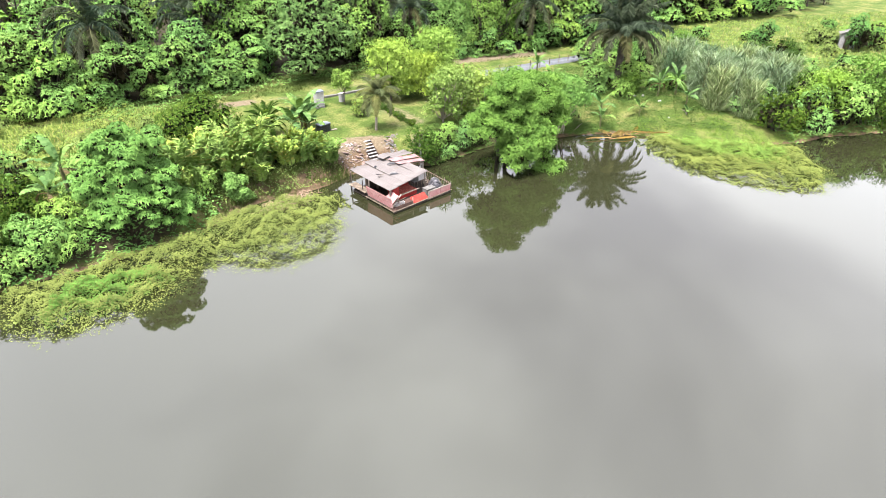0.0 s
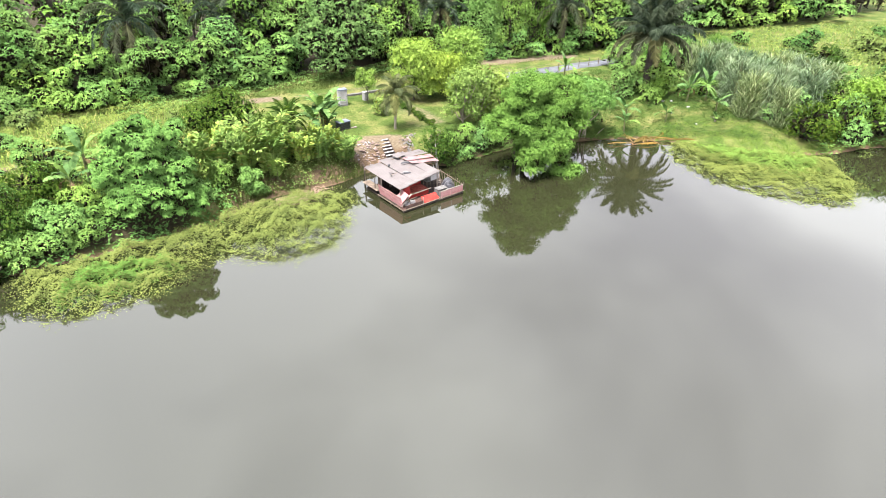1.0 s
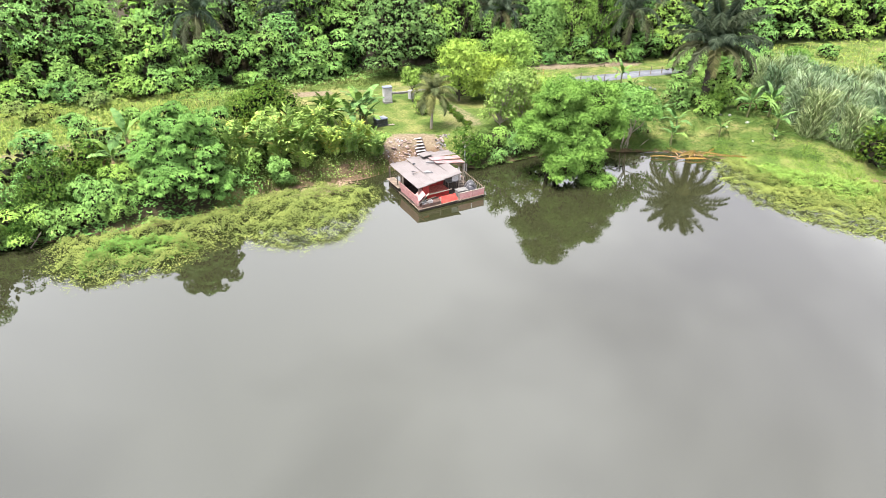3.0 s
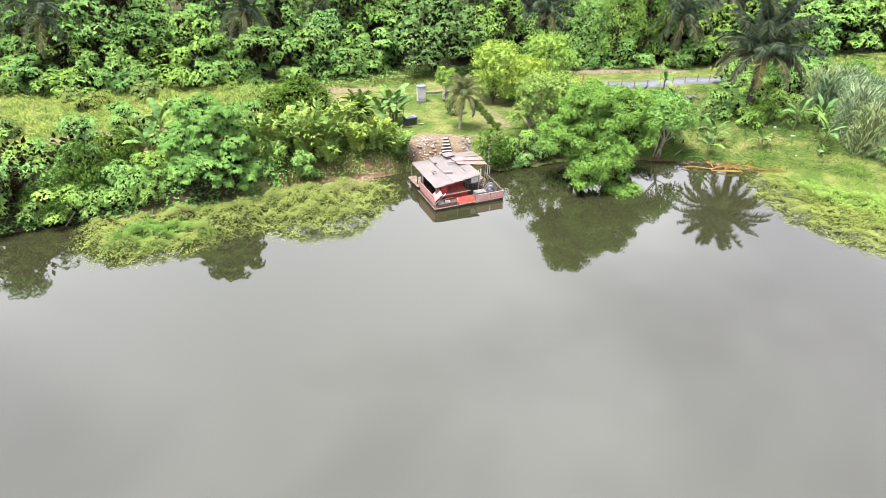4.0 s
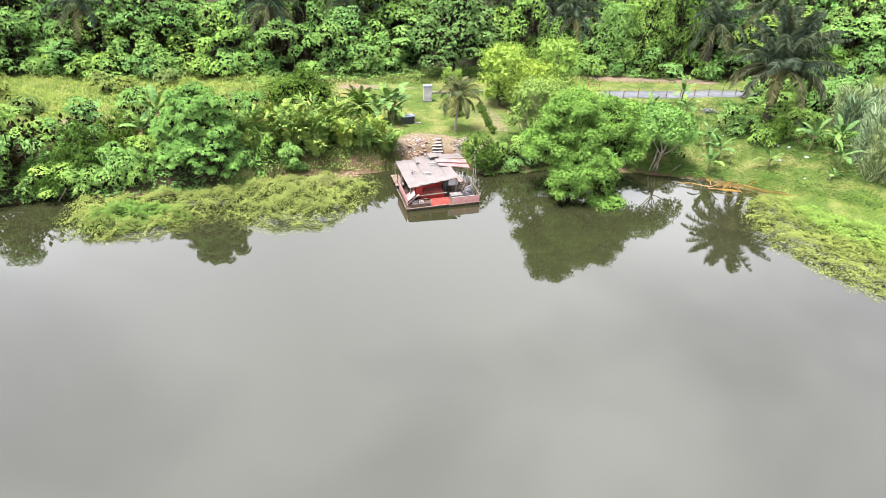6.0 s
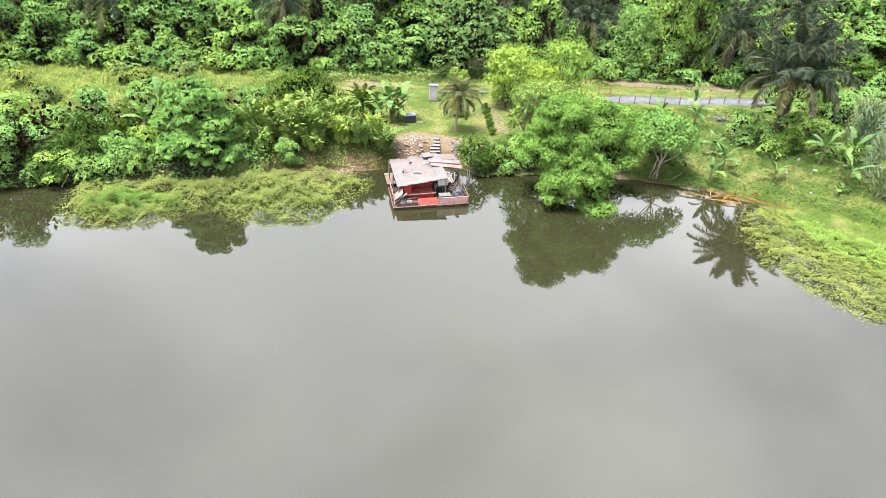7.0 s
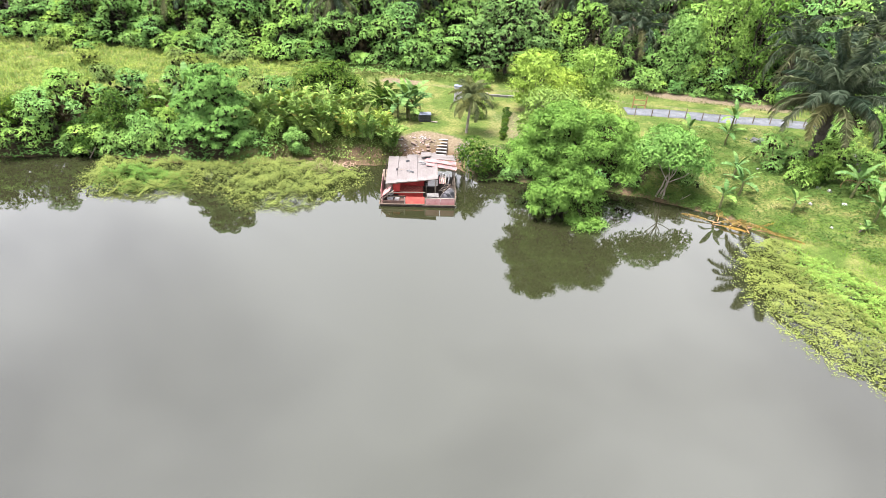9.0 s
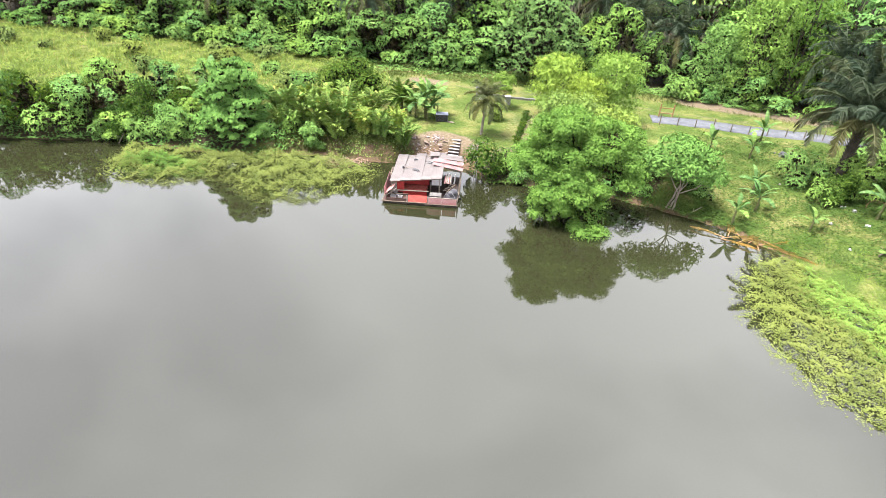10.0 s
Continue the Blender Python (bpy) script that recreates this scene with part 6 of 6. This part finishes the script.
def cabinet():
    t = thing("cabinet", "dirty white upright metal cabinet with grey top", "cabinet", (7.75, 23.4, gz(7.75, 23.4)), -8)
    part("body", box_bm((0.95, 0.75, 1.75), (0, 0, 0.9), 0.02), M["white"], t)
    part("top", box_bm((1.08, 0.88, 0.09), (0, 0, 1.83), 0.02), M["bluegrey"], t, "grey overhanging top")
    part("door", box_bm((0.86, 0.03, 1.3), (0, -0.385, 1.05), 0.01), M["white"], t)
    part("handle", box_bm((0.03, 0.04, 0.2), (0.36, -0.41, 1.05), 0.005), M["black"], t)
    part("plinth", box_bm((1.0, 0.8, 0.2), (0, 0, 0.08), 0.02), M["concrete"], t)
    b = thing("concrete_block", "whitewashed concrete block on the lawn", "block", (11.0, 23.8, gz(11.0, 23.8)), 15)
    part("block", box_bm((0.6, 0.5, 0.95), (0, 0, 0.45), 0.04), M["white"], b)
    part("cap", box_bm((0.66, 0.56, 0.08), (0, 0, 0.95), 0.02), M["white"], b)


cabinet()


def stone_mesh(name, s, mat, seed):
    rng = np.random.default_rng(seed)
    bm = bmesh.new()
    bmesh.ops.create_icosphere(bm, subdivisions=1, radius=0.5)
    for v in bm.verts:
        v.co = Vector((v.co.x * s * rng.uniform(0.75, 1.2), v.co.y * s * rng.uniform(0.65, 1.1), v.co.z * s * rng.uniform(0.45, 0.8)))
    return bm_mesh(name, bm, mat)


def rubble(name, label, spots, n, mats, seed, size, flat=0.9):
    rng = np.random.default_rng(seed)
    cx, cy = spots[0][0], spots[0][1]
    t = thing(name, label, "rubble", (cx, cy, gz(cx, cy)))
    z0 = gz(cx, cy)
    kinds = [stone_mesh("stone", 1.0, M[m], seed + i) for i, m in enumerate(mats * 2)]
    w = np.array([s[2] for s in spots])
    for i in range(n):
        x, y, r = spots[rng.choice(len(spots), p=w / w.sum())]
        x, y = x + rng.normal() * r * 0.5, y + rng.normal() * r * 0.5
        s = size * rng.lognormal(0, 0.45)
        m = Matrix.LocRotScale((x - cx, y - cy, gz(x, y) - z0 + s * 0.12), Euler((rng.uniform(-0.5, 0.5), rng.uniform(-0.5, 0.5), rng.uniform(0, 6.3))), (s, s * rng.uniform(0.7, 1.3), s * flat))
        mesh_part("stone", kinds[rng.integers(len(kinds))], t, m)


rubble("rubble_heap", "heap of pinkish broken concrete on the bank", [(3.0, 10.6, 1.0), (4.1, 10.9, 0.8), (2.2, 10.0, 0.8), (4.2, 10.0, 0.7), (3.4, 11.5, 0.8), (1.6, 10.8, 0.7)], 290, ["rubble", "rubble", "white", "rubble"], 500, 0.15, 0.55)
rubble("rubble_heap", "heap of grey stones and debris on the bank", [(7.2, 10.2, 0.6), (8.0, 10.4, 0.6), (7.3, 9.4, 0.5)], 130, ["concrete", "rubble", "concrete"], 520, 0.16, 0.6)
rubble("rock_pile", "pile of grey rocks on grass", [(38.6, 13.4, 0.7)], 30, ["concrete", "tarp"], 540, 0.5)


def low_wall(name, label, pts, h, block, mat, seed, thick=0.32):
    rng = np.random.default_rng(seed)
    t = thing(name, label, "wall", (*pts[0], gz(*pts[0])), kind="structure")
    z0 = gz(*pts[0])
    kinds = [bm_mesh("block", box_bm((block * 0.97, thick, h), (0, 0, h / 2), 0.03), M[mat]) for _ in range(2)]
    for (x0, y0), (x1, y1) in zip(pts, pts[1:]):
        L = math.hypot(x1 - x0, y1 - y0)
        n = max(1, round(L / block))
        a = math.degrees(math.atan2(y1 - y0, x1 - x0))
        for k in range(n):
            f = (k + 0.5) / n
            x, y = x0 + (x1 - x0) * f, y0 + (y1 - y0) * f
            mesh_part("block", kinds[k % 2], t, pose(x - pts[0][0], y - pts[0][1] + rng.uniform(-0.02, 0.02), gz(x, y) - z0 - 0.1 + rng.uniform(-0.03, 0.03), 0, 0, a + rng.uniform(-1.5, 1.5)))


low_wall("low_wall", "low mossy stone kerb between lawn and track", [(9.0, 26.6), (16.0, 25.9)], 0.35, 0.6, "concrete", 600)
low_wall("concrete_wall", "short low concrete wall beside banana plants", [(47.2, 10.2), (43.8, 3.6)], 0.5, 0.8, "concrete", 601)


def drain_road():
    """Narrow paved lane with a kerb step."""
    xs = np.linspace(0, 1, 30)
    a, b = np.array((27.5, 22.5)), np.array((52.0, 18.6))
    nrm = np.array((0.1, 1.0))
    V, F = [], []
    for s in xs:
        p = a * (1 - s) + b * s
        for w, dz in ((-1.32, -0.3), (-1.3, 0.10), (1.3, 0.10), (1.32, -0.3)):
            q = p + nrm * w
            V.append((q[0], q[1], gz(q[0], q[1]) + dz))
    for i in range(29):
        for j in range(3):
            F.append((i * 4 + j, i * 4 + 4 + j, i * 4 + 5 + j, i * 4 + 1 + j))
    tagged(new("road", np_mesh("road", V, np.array(F), M["asphalt"])), "narrow pale grey paved lane", "road", kind="structure")


drain_road()


def fence():
    t = thing("fence", "low wire fence with wooden posts along the lane", "fence", (28.0, 20.6, gz(28, 20.6)))
    z0 = gz(28, 20.6)
    pts = [(28.0 + 1.9 * k, 20.6 - 0.2 * k) for k in range(12)]
    for k, (x, y) in enumerate(pts):
        h = 1.0 + 0.25 * ((k * 7) % 3 == 0)
        part("post", box_bm((0.09, 0.09, h + 0.3), (x - 28, y - 20.6, gz(x, y) - z0 + h / 2 - 0.15), 0.012), M["wood"], t)
    for hh in (0.5, 0.95):
        V, F = tube([(x - 28, y - 20.6, gz(x, y) - z0 + hh) for x, y in pts], [0.007] * len(pts), 4)
        mesh_part("wire", np_mesh("wire", V, F, M["concrete"]), t)
    g = thing("wooden_gate", "tan wooden gate frame beside the lane", "gate", (28.6, 23.4, gz(28.6, 23.4)), -6)
    for x in (0, 1.5):
        part("post", box_bm((0.13, 0.13, 1.7), (x, 0, 0.75), 0.012), M["tan"], g)
    for z in (0.55, 1.15):
        part("bar", box_bm((1.5, 0.06, 0.1), (0.75, 0, z), 0.01), M["tan"], g)


fence()


def shed():
    x, y = 88.0, -5.5
    t = thing("shed", "small white shed with pale roof in the meadow", "shed", (x, y, gz(x, y)), 20)
    part("wall", box_bm((2.8, 2.2, 2.3), (0, 0, 1.1), 0.02), M["white"], t)
    for sg in (-1, 1):
        part("roof", box_bm((3.2, 1.5, 0.08), (0, 0, 0), 0.01), M["concrete"], t, "", Matrix.Translation((0, sg * 0.68, 2.5)) @ Euler((-sg * 0.35, 0, 0)).to_matrix().to_4x4())
    part("door", box_bm((0.06, 0.85, 1.9), (-1.42, 0, 0.98), 0.01), M["wood"], t)


shed()


# ---- hedge, brush, fronds, stones ----
def small_things():
    rng = np.random.default_rng(90)
    hedge = broad_tree("hedge_plant", "small dark hedge plant beside bare earth", (13.0, 19.5, gz(13.0, 19.5)), 0.85, 0.5, "darkbush", 420, 0.14, 91, low=0.05, nl=5, rad=0.02, category="shrub", group="hedge plants", floor_low=-0.5)
    for k in range(1, 13):
        f = k / 12
        x, y = 13.0 - 1.5 * f, 19.5 - 8.0 * f
        copy_thing(hedge, at(x, y, k * 1.7, rng.uniform(0.55, 0.95)))
    broad_tree("yard_bush", "yellowish bush behind the coconut palm", (9.4, 17.8, gz(9.4, 17.8)), 2.1, 1.1, "ginger", 900, 0.2, 92, low=0.05, nl=6, rad=0.03, category="bush", floor_low=-0.5)
    broad_tree("yard_tree", "small tree with yellow-green leaves on lawn", (10.4, 22.4, gz(10.4, 22.4)), 4.0, 1.3, "yellow", 1500, 0.16, 93, low=0.4, nl=7, rad=0.05)
    # dry brush on the bank
    for i, (x, y) in enumerate(((-6.8, 7.6), (-5.4, 7.2), (-4.0, 7.6))):
        t = thing("brush_pile", "pile of dry pinkish brown twigs at the water", "brush", (x, y, max(0.05, gz(x, y))), 0, "brush piles")
        ch = []
        for _ in range(70):
            p = np.append(rng.normal(size=2) * [0.6, 0.35], rng.uniform(0, 0.25))
            d = np.append(rng.normal(size=2), rng.uniform(-0.1, 0.25))
            ch.append(tube(curve_pts(p, p + d * 0.5, 0.03, 4, 0.03, rng), np.linspace(0.02, 0.008, 4), 4))
        ob = mesh_part("dry_brush", np_mesh("dry_brush", *join(ch), M["brush"]), t)
        ob["kind"] = "stuff"
    # crumpled sacks in the corner of the hut
    for i, (x, y, s, mt, lab) in enumerate(((0.8, 1.55, 0.5, "white", "crumpled whitish sack on the hut floor"), (0.95, 2.2, 0.55, "tarp", "dark bundle of tarpaulin on the hut floor"), (1.0, 1.05, 0.3, "bluegrey", "small blue-grey bundle on the hut floor"))):
        t = thing("sack", lab, "sack", (x, y, 0.235 + s * 0.3), 40 * i, "sacks")
        mesh_part("bag", stone_mesh("bag", s, M[mt], 760 + i), t)
    # fallen orange palm fronds on the waterline
    kinds = [frond_mesh("frond", 2.4, 0.4, 30, 0.14, 0.3, M["orange_leaf"], rng, 0.07, 0.3) for _ in range(3)]
    for i, (x, y, a) in enumerate(((28.2, -1.6, 10), (29.0, -2.2, 30), (29.8, -1.6, -15), (30.6, -2.4, 12), (31.4, -2.9, -25), (28.6, -1.0, 60), (32.0, -3.6, -40), (30.2, -3.0, 80), (28.0, -2.0, -30), (29.4, -1.2, 100), (30.0, -2.0, 40), (31.0, -2.0, -60), (27.8, -1.4, 150), (31.6, -2.4, 20))):
        t = thing("fallen_frond", "fallen dry orange palm frond at the waterline", "palm frond", (x, y, max(0.12, gz(x, y) + 0.1)), a, "fallen palm fronds")
        mesh_part("leaf", kinds[i % 3], t)
        part("stalk", pole_bm((-0.35, 0, 0.0), (0.4, 0, 0.04), 0.04, 0.03), M["tan"], t)
    for i, (x, y, s) in enumerate(STONES):
        t = thing("stone", "pale stone lying in the grass", "stone", (x, y, gz(x, y) + s * 0.15), i * 50, "pale stones")
        mesh_part("rock", stone_mesh("rock", s, M["white"], 700 + i), t)
    t = thing("driftwood", "bleached branch lying on the grass", "driftwood", (38.6, -4.4, gz(38.6, -4.4) + 0.08), 35)
    part("log", pole_bm((-0.7, 0, 0), (0.7, 0.1, 0.1), 0.07, 0.04), M["pale_wood"], t)
    part("twig", pole_bm((0.1, 0.05, 0.05), (0.5, 0.5, 0.2), 0.035, 0.015), M["pale_wood"], t)
    # drowned stump and bare limbs by the spreading tree
    for i, (x, y, a) in enumerate(((26.0, 2.3, 0), (21.2, 4.6, 70), (-27.5, 8.2, 20), (-24.6, 8.6, 140))):
        t = thing("dead_branch", "bare dead branch sticking out of the bank", "branch", (x, y, 0.15), a, "dead branches")
        part("limb", pole_bm((0, 0, -0.3), (0.9, -0.9, 1.1), 0.05, 0.02), M["palebark"], t)
        part("twig", pole_bm((0.45, -0.45, 0.4), (0.2, -1.0, 1.0), 0.03, 0.012), M["palebark"], t)


M["brush"] = rough_mat("dry_twigs", (0.20, 0.13, 0.10), (0.38, 0.28, 0.22), 4.0, 0.9, 0.3, 30.0)
STONES = [(38.9, 2.4, 0.5), (39.5, 1.7, 0.5), (36.8, -0.1, 0.4), (39.3, -0.7, 0.5), (40.6, 6.5, 0.4), (38.6, 7.7, 0.35), (36.8, -3.4, 0.3), (35.2, 6.2, 0.3)]
small_things()
